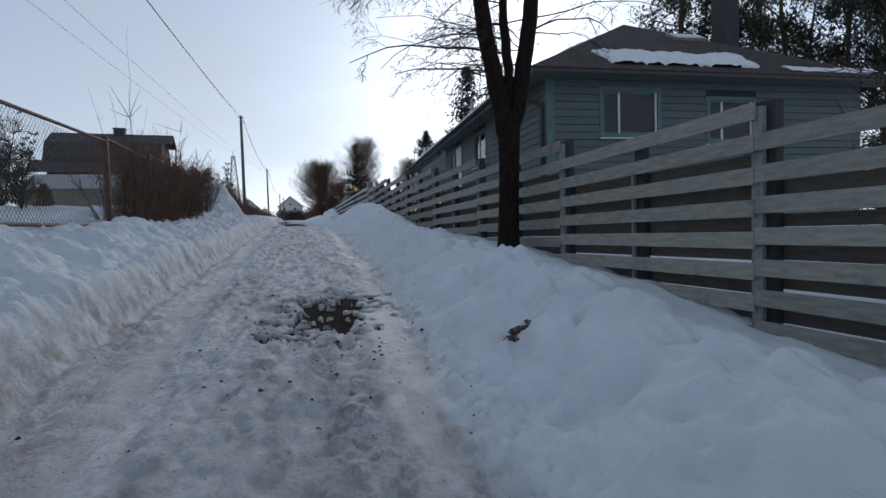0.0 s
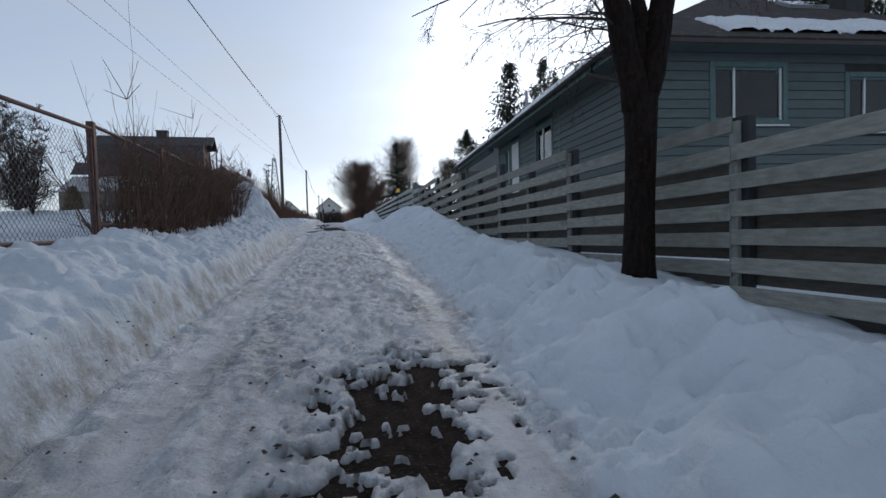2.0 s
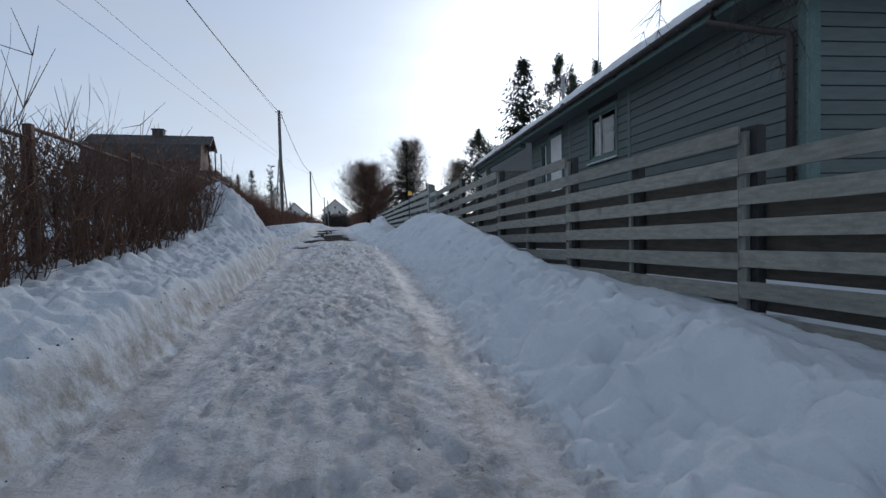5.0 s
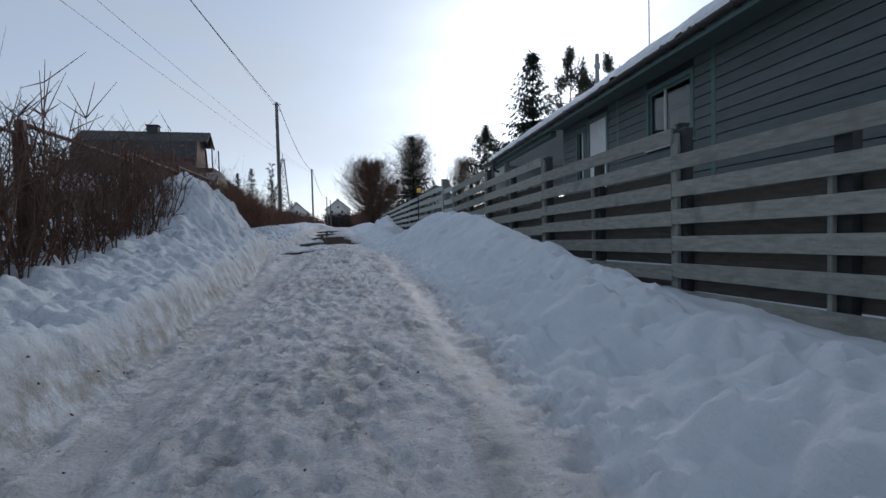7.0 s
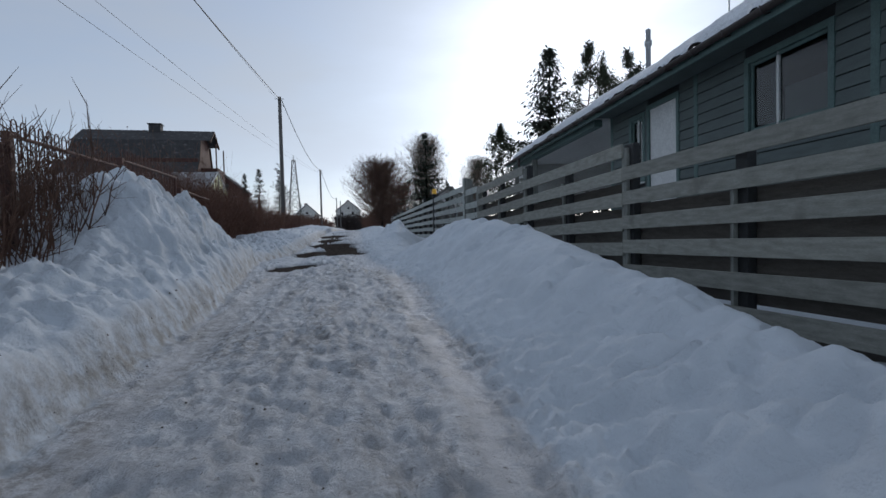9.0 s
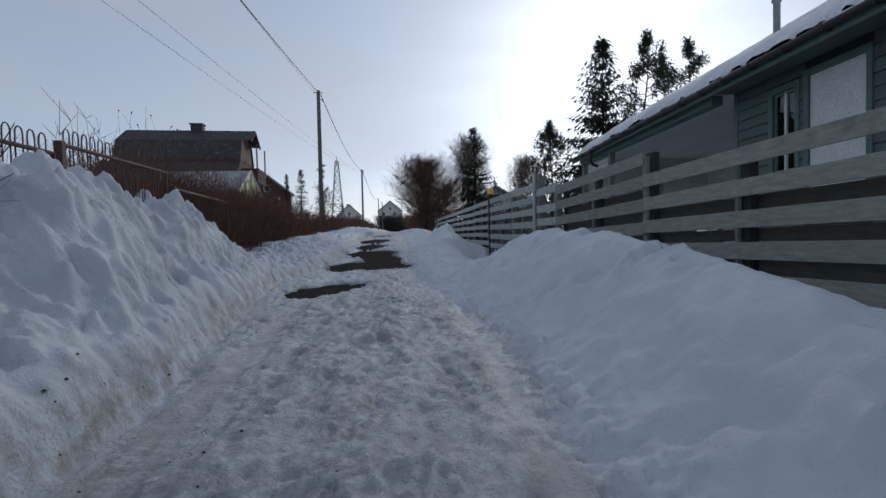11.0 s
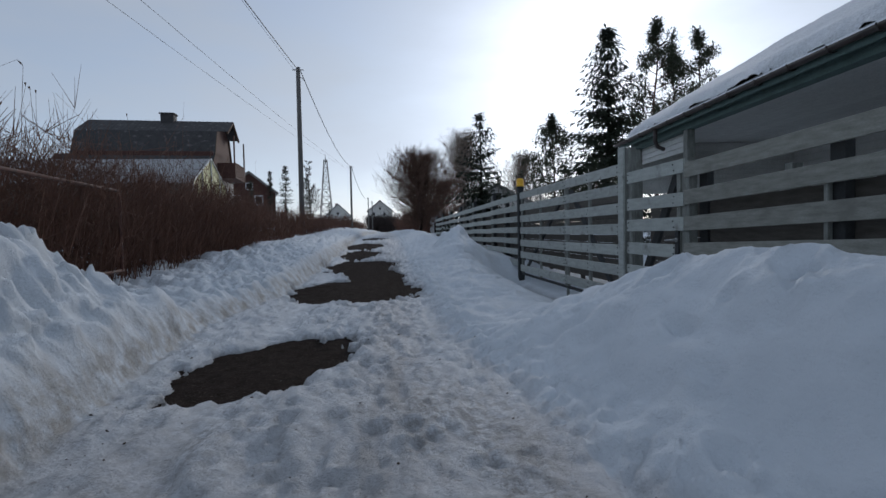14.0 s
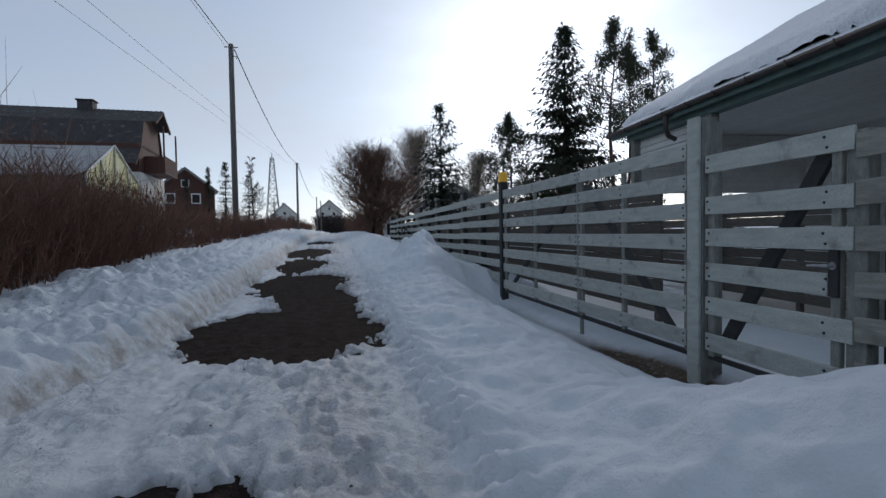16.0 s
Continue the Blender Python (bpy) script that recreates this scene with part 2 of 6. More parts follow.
M_STEEL = material("galvanised_steel", (0.45, 0.46, 0.47), (0.35, 0.36, 0.37), 8, 0.4, 0.1, 40, metal=0.8)
M_YELLOW = material("amber_plastic", (0.90, 0.52, 0.02), (0.80, 0.42, 0.02), 8, 0.35, 0.1, 40)
M_EARTH = material("bare_earth", (0.085, 0.062, 0.042), (0.05, 0.037, 0.027), 7, 0.95, 1.0, 50, bumpdist=0.03)
M_CLOD = material("frozen_dirt", (0.05, 0.043, 0.038), (0.10, 0.09, 0.082), 30, 0.95, 1.0, 90, bumpdist=0.02, spots=(25, 0.55, 0.65, (0.5, 0.51, 0.53)))
M_SLATE = material("corrugated_slate", (0.055, 0.052, 0.052), (0.035, 0.033, 0.034), 2, 0.8, 0.4, 12, spots=(2.5, 0.58, 0.75, (0.14, 0.13, 0.125)))
M_LOG = material("red_brown_boards", (0.085, 0.034, 0.023), (0.055, 0.023, 0.017), 3, 0.8, 0.4, 20, (1, 1, 6), vary=0.1)
M_POLY = material("yellowed_polycarbonate", (0.55, 0.53, 0.24), (0.48, 0.47, 0.22), 1.5, 0.4, 0.1, 10)
M_DULLPOLY = material("dull_sheet", (0.20, 0.18, 0.14), (0.14, 0.125, 0.10), 1.5, 0.6, 0.2, 10)
M_ZINCROOF = material("pale_sheet_roof", (0.36, 0.36, 0.36), (0.28, 0.28, 0.28), 2, 0.5, 0.2, 12)
M_BRICK = material("chimney_brick", (0.24, 0.12, 0.085), (0.16, 0.08, 0.06), 6, 0.9, 0.6, 30)
M_PALEWALL = material("pale_render", (0.62, 0.60, 0.55), (0.52, 0.50, 0.46), 2, 0.85, 0.3, 15)


# ---- building helpers ----
def mesh_object(name, verts, faces, mat, parent=None, label="", smooth=False):
    me = bpy.data.meshes.new(name)
    me.from_pydata(verts, [], faces)
    me.materials.append(mat)
    if smooth:
        me.polygons.foreach_set("use_smooth", [True] * len(me.polygons))
    me.update()
    ob = new(name, me)
    if parent is not None:
        ob.parent = parent
    if label:
        tagged(ob, label)
    return ob


def part(name, bm, mat, parent, label=""):
    me = bpy.data.meshes.new(name)
    bmesh.ops.recalc_face_normals(bm, faces=bm.faces)
    bm.to_mesh(me)
    bm.free()
    me.materials.append(mat)
    ob = new(name, me)
    ob.parent = parent
    if label:
        tagged(ob, label)
    return ob


def thing(name, m, label, category, group="", kind=""):
    ob = new(name)
    ob.empty_display_size = 0.2
    ob.matrix_world = m
    return tagged(ob, label, category, group, kind)


def box(x0, y0, z0, x1, y1, z1, bevel=0.0, bm=None):
    own = bmesh.new()
    bmesh.ops.create_cube(own, size=1.0)
    for v in own.verts:
        v.co = Vector(((x0 + x1) / 2 + v.co.x * (x1 - x0), (y0 + y1) / 2 + v.co.y * (y1 - y0), (z0 + z1) / 2 + v.co.z * (z1 - z0)))
    if bevel:
        bmesh.ops.bevel(own, geom=own.edges[:], offset=bevel, segments=1, affect="EDGES")
    if bm is None:
        return own
    me = bpy.data.meshes.new("tmp")
    own.to_mesh(me)
    own.free()
    bm.from_mesh(me)
    bpy.data.meshes.remove(me)
    return bm


def slab(corners, thick, bm=None):
    """A flat plate: the corners are its upper face, thick goes down along the normal."""
    bm = bm or bmesh.new()
    c = [Vector(p) for p in corners]
    nrm = (c[1] - c[0]).cross(c[2] - c[0]).normalized()
    if nrm.z < 0:
        nrm = -nrm
    top = [bm.verts.new(p) for p in c]
    low = [bm.verts.new(p - nrm * thick) for p in c]
    bm.faces.new(top)
    bm.faces.new(low[::-1])
    k = len(c)
    for i in range(k):
        bm.faces.new((top[i], low[i], low[(i + 1) % k], top[(i + 1) % k]))
    return bm


def tube(V, F, pts, radii, sides=5):
    """Adds a tapered tube along pts to the lists V and F."""
    base = len(V)
    up = Vector((0.31, 0.17, 0.93))
    for i, p in enumerate(pts):
        d = (pts[min(i + 1, len(pts) - 1)] - pts[max(i - 1, 0)])
        d = d.normalized() if d.length > 1e-9 else Vector((0, 0, 1))
        a = d.cross(up)
        if a.length < 0.05:
            a = d.cross(Vector((1, 0, 0)))
        a.normalize()
        c = d.cross(a)
        for k in range(sides):
            t = 2 * math.pi * k / sides
            q = p + (a * math.cos(t) + c * math.sin(t)) * radii[i]
            V.append((q.x, q.y, q.z))
    for i in range(len(pts) - 1):
        for k in range(sides):
            k2 = (k + 1) % sides
            F.append((base + i * sides + k, base + i * sides + k2, base + (i + 1) * sides + k2, base + (i + 1) * sides + k))
    if sides > 3:
        F.append(tuple(base + k for k in range(sides))[::-1])
        F.append(tuple(base + (len(pts) - 1) * sides + k for k in range(sides)))


def rand_dir(rng):
    while True:
        v = Vector((rng.uniform(-1, 1), rng.uniform(-1, 1), rng.uniform(-1, 1)))
        if 0.05 < v.length < 1:
            return v.normalized()


# ---- the lie of the land ----
def table(y, pairs):
    p = np.array(pairs)
    return np.interp(y, p[:, 0], p[:, 1])


ROAD_Z = ((-60, -3.2), (-5, -0.30), (0, 0.05), (4.5, 0.41), (11, 0.82), (14, 0.95), (16, 1.05), (21.4, 1.27), (26.6, 1.38), (29.3, 1.50), (34, 1.68), (45, 2.0), (60, 2.2), (120, 2.3), (4000, 2.3))
LEFT_TOE = ((-5, -1.5), (3.5, -1.5), (7, -1.36), (11, -1.24), (18, -1.25), (20, -1.45), (22.7, -1.72), (24.7, -1.85), (27, -1.45), (31, -1.25), (60, -1.3))
LEFT_TOP = ((-5, 0.55), (0, 0.95), (5.3, 1.22), (8.4, 1.36), (10, 1.33), (13.2, 1.39), (15.0, 1.60), (16.5, 1.80), (17.5, 2.08), (18.2, 2.55), (18.8, 2.74), (19.9, 2.42), (20.6, 2.50), (21.5, 2.62), (22.4, 2.48), (23.2, 2.22), (23.9, 1.95), (24.5, 1.65), (26, 1.66), (28.4, 1.84), (31.7, 2.02), (36, 2.1), (45, 2.35), (60, 2.6), (120, 2.7))
LEFT_YARD = ((-5, 0.75), (0, 1.0), (8, 1.38), (14, 1.55), (17, 2.0), (22, 2.2), (24, 1.85), (28, 1.8), (45, 2.3), (60, 2.9), (120, 3.0), (4000, 3.0))
RIGHT_TOE = ((-5, 0.75), (1.9, 0.80), (3.2, 0.94), (4.6, 1.04), (7.0, 1.22), (11, 1.30), (15, 1.40), (19.5, 1.43), (21.6, 1.23), (23.7, 0.92), (25, 0.82), (30, 0.82), (60, 1.0))
RIGHT_TOP = ((-5, 0.12), (0, 0.40), (2.3, 0.58), (4.6, 0.78), (6.4, 0.90), (8.8, 1.06), (10, 1.13), (12.3, 1.22), (13.4, 1.33), (15.1, 1.53), (16.9, 1.80), (18.4, 2.00), (19.7, 2.14), (20.7, 2.20), (21.6, 2.18), (22.4, 2.08), (23.4, 1.80), (24.2, 1.46), (25, 1.33), (29, 1.52), (31, 1.74), (32.4, 2.02), (33.4, 2.12), (34.6, 1.98), (37, 2.02), (45, 2.35), (60, 2.55), (120, 2.6))
FENCE_Z = ((-5, -0.35), (0, 0.05), (2.3, 0.22), (3.7, 0.40), (4.6, 0.54), (6.4, 0.72), (8.8, 0.90), (10, 0.97), (11.5, 1.03), (13, 1.10), (15, 1.14), (16.4, 1.42), (19, 1.75), (22.4, 1.78), (23.6, 1.45), (24.5, 1.18), (25, 1.10), (31.3, 1.08), (32.5, 1.6), (34, 1.7), (45, 1.9), (60, 2.2), (120, 2.3))
RIGHT_YARD = ((-5, 0.05), (3, 0.35), (8, 0.8), (12, 1.0), (25, 1.10), (31, 1.12), (45, 1.8), (60, 2.2), (120, 2.4), (4000, 2.4))


class Lattice:
    """Smooth value noise on a seeded lattice, for whole arrays."""

    def __init__(self, seed):
        self.g = np.random.default_rng(seed).random((256, 256))

    def at(self, x, y):
        xi, yi = np.floor(x).astype(int), np.floor(y).astype(int)
        fx, fy = x - xi, y - yi
        fx, fy = fx * fx * (3 - 2 * fx), fy * fy * (3 - 2 * fy)
        g = self.g
        a, b = g[xi % 256, yi % 256], g[(xi + 1) % 256, yi % 256]
        c, d = g[xi % 256, (yi + 1) % 256], g[(xi + 1) % 256, (yi + 1) % 256]
        return (a * (1 - fx) + b * fx) * (1 - fy) + (c * (1 - fx) + d * fx) * fy - 0.5

    def fbm(self, x, y, octaves=4, gain=0.5):
        out, amp = 0, 1.0
        for i in range(octaves):
            out = out + amp * self.at(x * 2 ** i + 17.3 * i, y * 2 ** i + 5.1 * i)
            amp *= gain
        return out


N1, N2, N3, N4 = Lattice(1), Lattice(2), Lattice(3), Lattice(4)


def smooth01(a, b, v):
    t = np.clip((v - a) / (b - a), 0, 1)
    return t * t * (3 - 2 * t)


# thawed patches: centre x, centre y, half width, half length, lean
PATCHES = ((0.33, 5.1, 0.44, 0.95, 0.22), (-0.80, 23.05, 0.62, 1.02, 0.20), (-0.32, 27.5, 1.08, 1.45, 0.0), (0.0, 29.4, 0.68, 1.7, -0.05), (-0.38, 31.4, 0.86, 1.9, -0.05),
           (-0.55, 35.0, 0.62, 2.6, 0.0), (-0.55, 40.0, 0.78, 2.6, 0.0), (-0.4, 48.0, 0.7, 3.2, 0.0))


def thaw(x, y):
    """Positive inside the thawed patches of the road."""
    wob = 0.62 * N3.fbm(x * 2.6, y * 2.6, 5, 0.68)
    best = np.full(np.shape(x), -9.0)
    for cx, cy, a, b, s in PATCHES:
        dx = x - cx - s * (y - cy)
        r = 1 - np.sqrt((dx / a) ** 2 + ((y - cy) / b) ** 2)
        best = np.maximum(best, r * min(a, b) * 1.6)
    wob = wob + 0.16 * N2.fbm(x * 11, y * 11, 3, 0.6)
    first = (np.abs(y - 5.1) < 1.7) * (1.0 * N2.fbm(x * 9, y * 9, 4, 0.68) - 0.16)
    return np.where(best > -0.35, best + wob * 0.75 + first, -1.0)


def land(x, y):
    """Height of the snow, how trodden it is, how grimy it is."""
    road = table(y, ROAD_Z)
    lt, rt = table(y, LEFT_TOE), table(y, RIGHT_TOE)
    wob = 0.12 * N1.fbm(y * 0.7 + 3, x * 0 + 0.5, 2) + 0.10 * N2.fbm(x * 2.6, y * 2.6, 3)
    lt0 = lt + 0.08 * N1.at(y * 0.6 + 3, x * 0 + 0.5)
    lt, rt = lt0 + 0.25 * wob, rt + 0.7 * wob
    ltop, lyard = table(y, LEFT_TOP), table(y, LEFT_YARD)
    rtop, fz, ryard = table(y, RIGHT_TOP), table(y, FENCE_Z), table(y, RIGHT_YARD)
    # the road: crown, ruts, lumps
    r = road + 0.02 * np.cos(np.clip(x, -1.6, 1.6) * 1.6) - 0.025 * np.exp(-((x - 0.72) / 0.22) ** 2) - 0.02 * np.exp(-((x + 0.78) / 0.22) ** 2)
    lump = N1.fbm(x * 4.0, y * 1.9, 5, 0.64)
    pit = np.clip(N4.fbm(x * 7.5, y * 5.0, 3, 0.5) - 0.14, 0, 1)
    strip = np.exp(-((x + 0.98 - 0.05 * N2.at(y * 0.4, x * 0 + 2)) / 0.17) ** 2) + np.exp(-((x - rt + 0.26) / 0.17) ** 2) * (1 - smooth01(20, 24, y))
    calm = 1 - 0.72 * np.clip(strip, 0, 1)
    r = r - 0.022 * strip + 0.02 * np.exp(-((x + 0.70) / 0.10) ** 2)
    r = np.maximum(r + calm * (0.048 * lump - 0.12 * pit + 0.028 * N3.fbm(x * 10, y * 8, 3, 0.6)), road - 0.048)
    # left bank: a cut face, then a rounded top
    dl = lt - x
    rise = ltop - road
    cut = np.minimum(0.40, 0.75 * rise)
    left = road + cut * smooth01(-0.03, 0.24, dl) + (rise - cut) * smooth01(0.15, 1.05, lt0 - x)
    left = left + (lyard - ltop) * smooth01(1.5, 2.6, dl)
    clods = smooth01(16.5, 18.2, y) * (1 - smooth01(23.5, 24.6, y)) * smooth01(0.2, 0.6, dl) * (1 - smooth01(1.8, 2.6, dl))
    big = N2.fbm(x * 1.7 + 9, y * 1.7, 5, 0.52)
    onbank = smooth01(0.0, 0.3, dl)
    puffs = np.abs(N3.fbm(x * 2.3, y * 2.3, 3, 0.45)) - 0.12
    left = left + onbank * (0.10 * N1.fbm(x * 3.0, y * 3.0, 4, 0.5) + 0.07 * N3.fbm(x * 5.5, y * 5.5, 3, 0.5) + (0.14 + 0.24 * clods) * puffs + (0.08 + 0.08 * clods) * (np.abs(N4.fbm(x * 8, y * 8, 3, 0.55)) - 0.1))
    left = left + (0.10 + 0.18 * clods) * big * smooth01(0.05, 0.5, dl)
    # right bank: a long slope to a low crest, then down to the fence
    dr = x - rt
    crest = np.where((y > 14) & (y < 24.5), 1.45, 1.15)
    up = smooth01(-0.15, crest, dr) ** 1.1
    right = road + (rtop - road) * up
    w = smooth01(0.0, 1.0, (x - (rt + crest)) / np.maximum(3.35 - rt - crest, 0.2))
    right = right + (fz - rtop) * w
    right = right + (ryard - fz) * smooth01(3.5, 4.6, x)
    soft = N2.fbm(x * 1.1 + 4, y * 1.1 + 8, 4, 0.5)
    holes = np.clip(N4.fbm(x * 2.3 + 1.5, y * 2.3, 2, 0.4) - 0.27, 0, 1)
    right = right + smooth01(-0.1, 0.35, dr) * (1 - 0.5 * smooth01(14, 17.5, y)) * (0.20 * soft + 0.15 * N1.fbm(x * 2.1, y * 2.1, 3, 0.45) + 0.12 * N3.fbm(x * 4.5, y * 4.5, 3, 0.5) + (0.15 - 0.12 * smooth01(14, 18, y)) * (np.abs(N4.fbm(x * 3.2, y * 4.4, 3, 0.5)) - 0.1) - 0.45 * holes) * (1 - 0.82 * smooth01(2.3, 3.2, x)) * (1 - 0.8 * smooth01(24.3, 25, y) * (1 - smooth01(30.5, 31.5, y)) * smooth01(2.0, 3.0, x))
    right = right + np.exp(-((x - 2.35) / 0.55) ** 2 - ((y - 33.4) / 1.1) ** 2) * (0.42 + 0.5 * N1.fbm(x * 2.2, y * 2.2, 4))
    # tyre ribs thrown along the foot of the right bank
    ribs = np.exp(-((dr - 0.12) / 0.16) ** 2) * 0.05 * np.sin(y * 26 + 2 * N1.at(x * 2, y * 2)) * smooth01(21, 24, y)
    crumble = np.exp(-((dr - 0.05) / 0.22) ** 2) * 0.16 * (np.clip(np.abs(N3.fbm(x * 8, y * 7, 3, 0.6)), 0, 0.35) - 0.1)
    onl, onr = smooth01(-0.02, 0.05, dl), smooth01(-0.12, 0.10, dr)
    z = r * (1 - onl) + left * onl
    z = z * (1 - onr) + (right + 0.03 * lump) * onr + ribs + crumble
    edge = 0.22 * N3.fbm(x * 5, y * 5, 4, 0.6)
    trodden = (1 - smooth01(-0.10, 0.06, dl + 0.5 * edge)) * (1 - smooth01(-0.14, 0.06, dr + 0.6 * edge))
    trodden = trodden * (1 - 0.55 * smooth01(20, 24, y) * (1 - np.exp(-((x - 0.25) / 0.35) ** 2)))
    grime = smooth01(-0.1, 0.04, dl) * (1 - smooth01(0.04, 0.26, dl)) * 0.85 + 0.3 * clods * smooth01(0.1, 0.3, big)
    # the bare strip under the gate
    gate = smooth01(24.6, 25.1, y) * (1 - smooth01(31.0, 31.4, y)) * np.exp(-((x - 3.38 - 0.1 * soft) / 0.30) ** 2)
    z = z - 0.10 * gate
    # thaw: the snow's edge sinks below the asphalt
    th = thaw(x, y)
    z = z - 0.035 * smooth01(-0.30, 0.0, th) * (np.abs(x) < 1.6)
    z = z - 0.06 * np.exp(-((x - 0.33) / 0.7) ** 2 - ((y - 5.1) / 1.3) ** 2)
    inside = smooth01(-0.02, 0.05, th) * (np.abs(x) < 2.2)
    z = z * (1 - inside) + (road - 0.11) * inside
    # far land
    far = smooth01(60, 140, np.hypot(x, y - 20))
    z = z + far * 1.2 * N1.fbm(x * 0.012, y * 0.012, 3)
    soil = np.clip(gate * gate * (0.3 + 2.6 * np.exp(-((y - 25.7) / 1.3) ** 2)) + 0.9 * smooth01(-0.06, 0.0, th) * (np.abs(y - 5.1) < 1.7) + 0.5 * smooth01(-0.03, 0.02, th), 0, 1)
    # a hole round a clod of dirt in the right bank
    hole = np.exp(-(((x - 1.46) / 0.15) ** 2 + ((y - 3.31) / 0.13) ** 2))
    z = z - 0.07 * hole
    glaze = strip
    return z, trodden, np.clip(grime + 0.7 * hole, 0, 1), np.clip(soil, 0, 1), np.clip(glaze, 0, 1)


def axis(lo, hi, step, start, end, grow=1.22):
    core = list(np.arange(lo, hi + step / 2, step))
    d, v, up = step, core[-1], []
    while v < end:
        d *= grow
        v += d
        up.append(v)
    d, v, dn = step, core[0], []
    while v > start:
        d *= grow
        v -= d
        dn.append(v)
    return np.array(dn[::-1] + core + up)


def press_dents(xs, ys, Z, T, D):
    """Footprints and pits in the ice, dents and holes in the banks."""
    rg = random.Random(19)
    dents = [(2.75, 18.8, 0.30, 0.20, 0.3, 0.17), (2.25, 19.15, 0.10, 0.10, 0.0, 0.12), (2.6, 19.6, 0.09, 0.12, 0.0, 0.07), (2.45, 21.3, 0.16, 0.10, 0.4, 0.10), (2.2, 22.3, 0.13, 0.09, 0.0, 0.09), (2.65, 22.6, 0.10, 0.08, 0.0, 0.08)]
    for _ in range(150):
        y = rg.uniform(0.3, 30)
        side = rg.choice((-0.28, 0.2, 0.25)) + rg.gauss(0, 0.22)
        if -1.1 < side < 0.95:
            turn, deep = rg.gauss(0, 0.22), rg.uniform(0.012, 0.035) * (1.0 if y < 16 else 1.5)
            dents.append((side, y, 0.055, 0.10, turn, deep))
            dents.append((side + 0.17 * math.sin(turn), y - 0.17, 0.042, 0.06, turn, deep))
    for _ in range(520):
        y = rg.uniform(0.3, 32)
        x = rg.gauss(0.0, 0.5)
        if -1.2 < x < 1.0:
            dents.append((x, y, rg.uniform(0.025, 0.06), rg.uniform(0.04, 0.12), rg.uniform(-0.6, 0.6), rg.uniform(0.010, 0.030)))
    for _ in range(120):
        dents.append((rg.uniform(1.3, 3.2), rg.uniform(1.5, 24), rg.uniform(0.05, 0.16), rg.uniform(0.05, 0.16), rg.uniform(-1, 1), rg.uniform(0.02, 0.07)))
    for _ in range(160):
        dents.append((rg.uniform(-3.0, -1.5), rg.uniform(1.5, 32), rg.uniform(0.05, 0.15), rg.uniform(0.05, 0.15), rg.uniform(-1, 1), rg.uniform(0.02, 0.08)))
    for cx, cy, a, b, turn, deep in dents:
        m = 2.6 * max(a, b)
        i0, i1 = np.searchsorted(xs, (cx - m, cx + m))
        j0, j1 = np.searchsorted(ys, (cy - m, cy + m))
        if i1 <= i0 or j1 <= j0:
            continue
        gx, gy = np.meshgrid(xs[i0:i1] - cx, ys[j0:j1] - cy)
        u, v = gx * math.cos(turn) + gy * math.sin(turn), -gx * math.sin(turn) + gy * math.cos(turn)
        q = np.sqrt((u / a) ** 2 + (v / b) ** 2)
        wavy = 1 + 0.5 * N2.fbm((gx + cx) * 9, (gy + cy) * 9, 2)
        q = q * wavy
        Z[j0:j1, i0:i1] += deep * (-np.exp(-q ** 4) + 0.25 * np.exp(-((q - 1.35) / 0.3) ** 2))
        D[j0:j1, i0:i1] = np.maximum(D[j0:j1, i0:i1], 0.22 * np.exp(-q ** 4) * (np.abs(cx) < 1.2))


def build_ground():
    xs = axis(-3.2, 3.5, 0.024, -2500, 2500)
    ys = axis(0.4, 31.0, 0.028, -2500, 3500, 1.05)
    X, Y = np.meshgrid(xs, ys)
    Z, T, D, S, G = land(X, Y)
    press_dents(xs, ys, Z, T, D)
    # no dent goes through to the asphalt
    firm = (thaw(X, Y) < -0.03) & (np.abs(X) < 2.2)
    Z = np.where(firm, np.maximum(Z, table(Y, ROAD_Z) - 0.045), Z)
    # the ploughed face is lumpy sideways too
    d = table(Y, LEFT_TOE) - X
    face = smooth01(-0.05, 0.25, d) * (1 - smooth01(1.3, 2.0, d))
    pile = smooth01(16.5, 18.2, Y) * (1 - smooth01(23.6, 24.6, Y))
    X = X + face * (0.05 + 0.06 * pile) * N4.fbm(Y * 1.9 + 2, Z * 2.4 + 7, 4, 0.55)
    Y = Y + face * (0.03 + 0.03 * pile) * N3.fbm(X * 2.4 + 5, Z * 2.6, 3, 0.55)
    nx, ny = len(xs), len(ys)
    me = bpy.data.meshes.new("ground")
    co = np.stack([X, Y, Z], -1).reshape(-1, 3).astype(np.float32)
    i = np.arange(nx * ny).reshape(ny, nx)
    quads = np.stack([i[:-1, :-1], i[:-1, 1:], i[1:, 1:], i[1:, :-1]], -1).reshape(-1, 4)
    me.vertices.add(len(co))
    me.vertices.foreach_set("co", co.ravel())
    me.loops.add(quads.size)
    me.loops.foreach_set("vertex_index", quads.ravel().astype(np.int32))
    me.polygons.add(len(quads))
    me.polygons.foreach_set("loop_start", np.arange(0, quads.size, 4, dtype=np.int32))
    me.polygons.foreach_set("use_smooth", np.ones(len(quads), dtype=bool))
    for name, val in (("trodden", T), ("grime", D), ("soil", S), ("glaze", G)):
        at = me.attributes.new(name, "FLOAT", "POINT")
        at.data.foreach_set("value", val.ravel().astype(np.float32))
    me.update(calc_edges=True)
    me.materials.append(M_GROUND)
    return tagged(new("ground", me), "snow-covered ground with ploughed banks and trodden icy track", "ground", kind="structure")


build_ground()


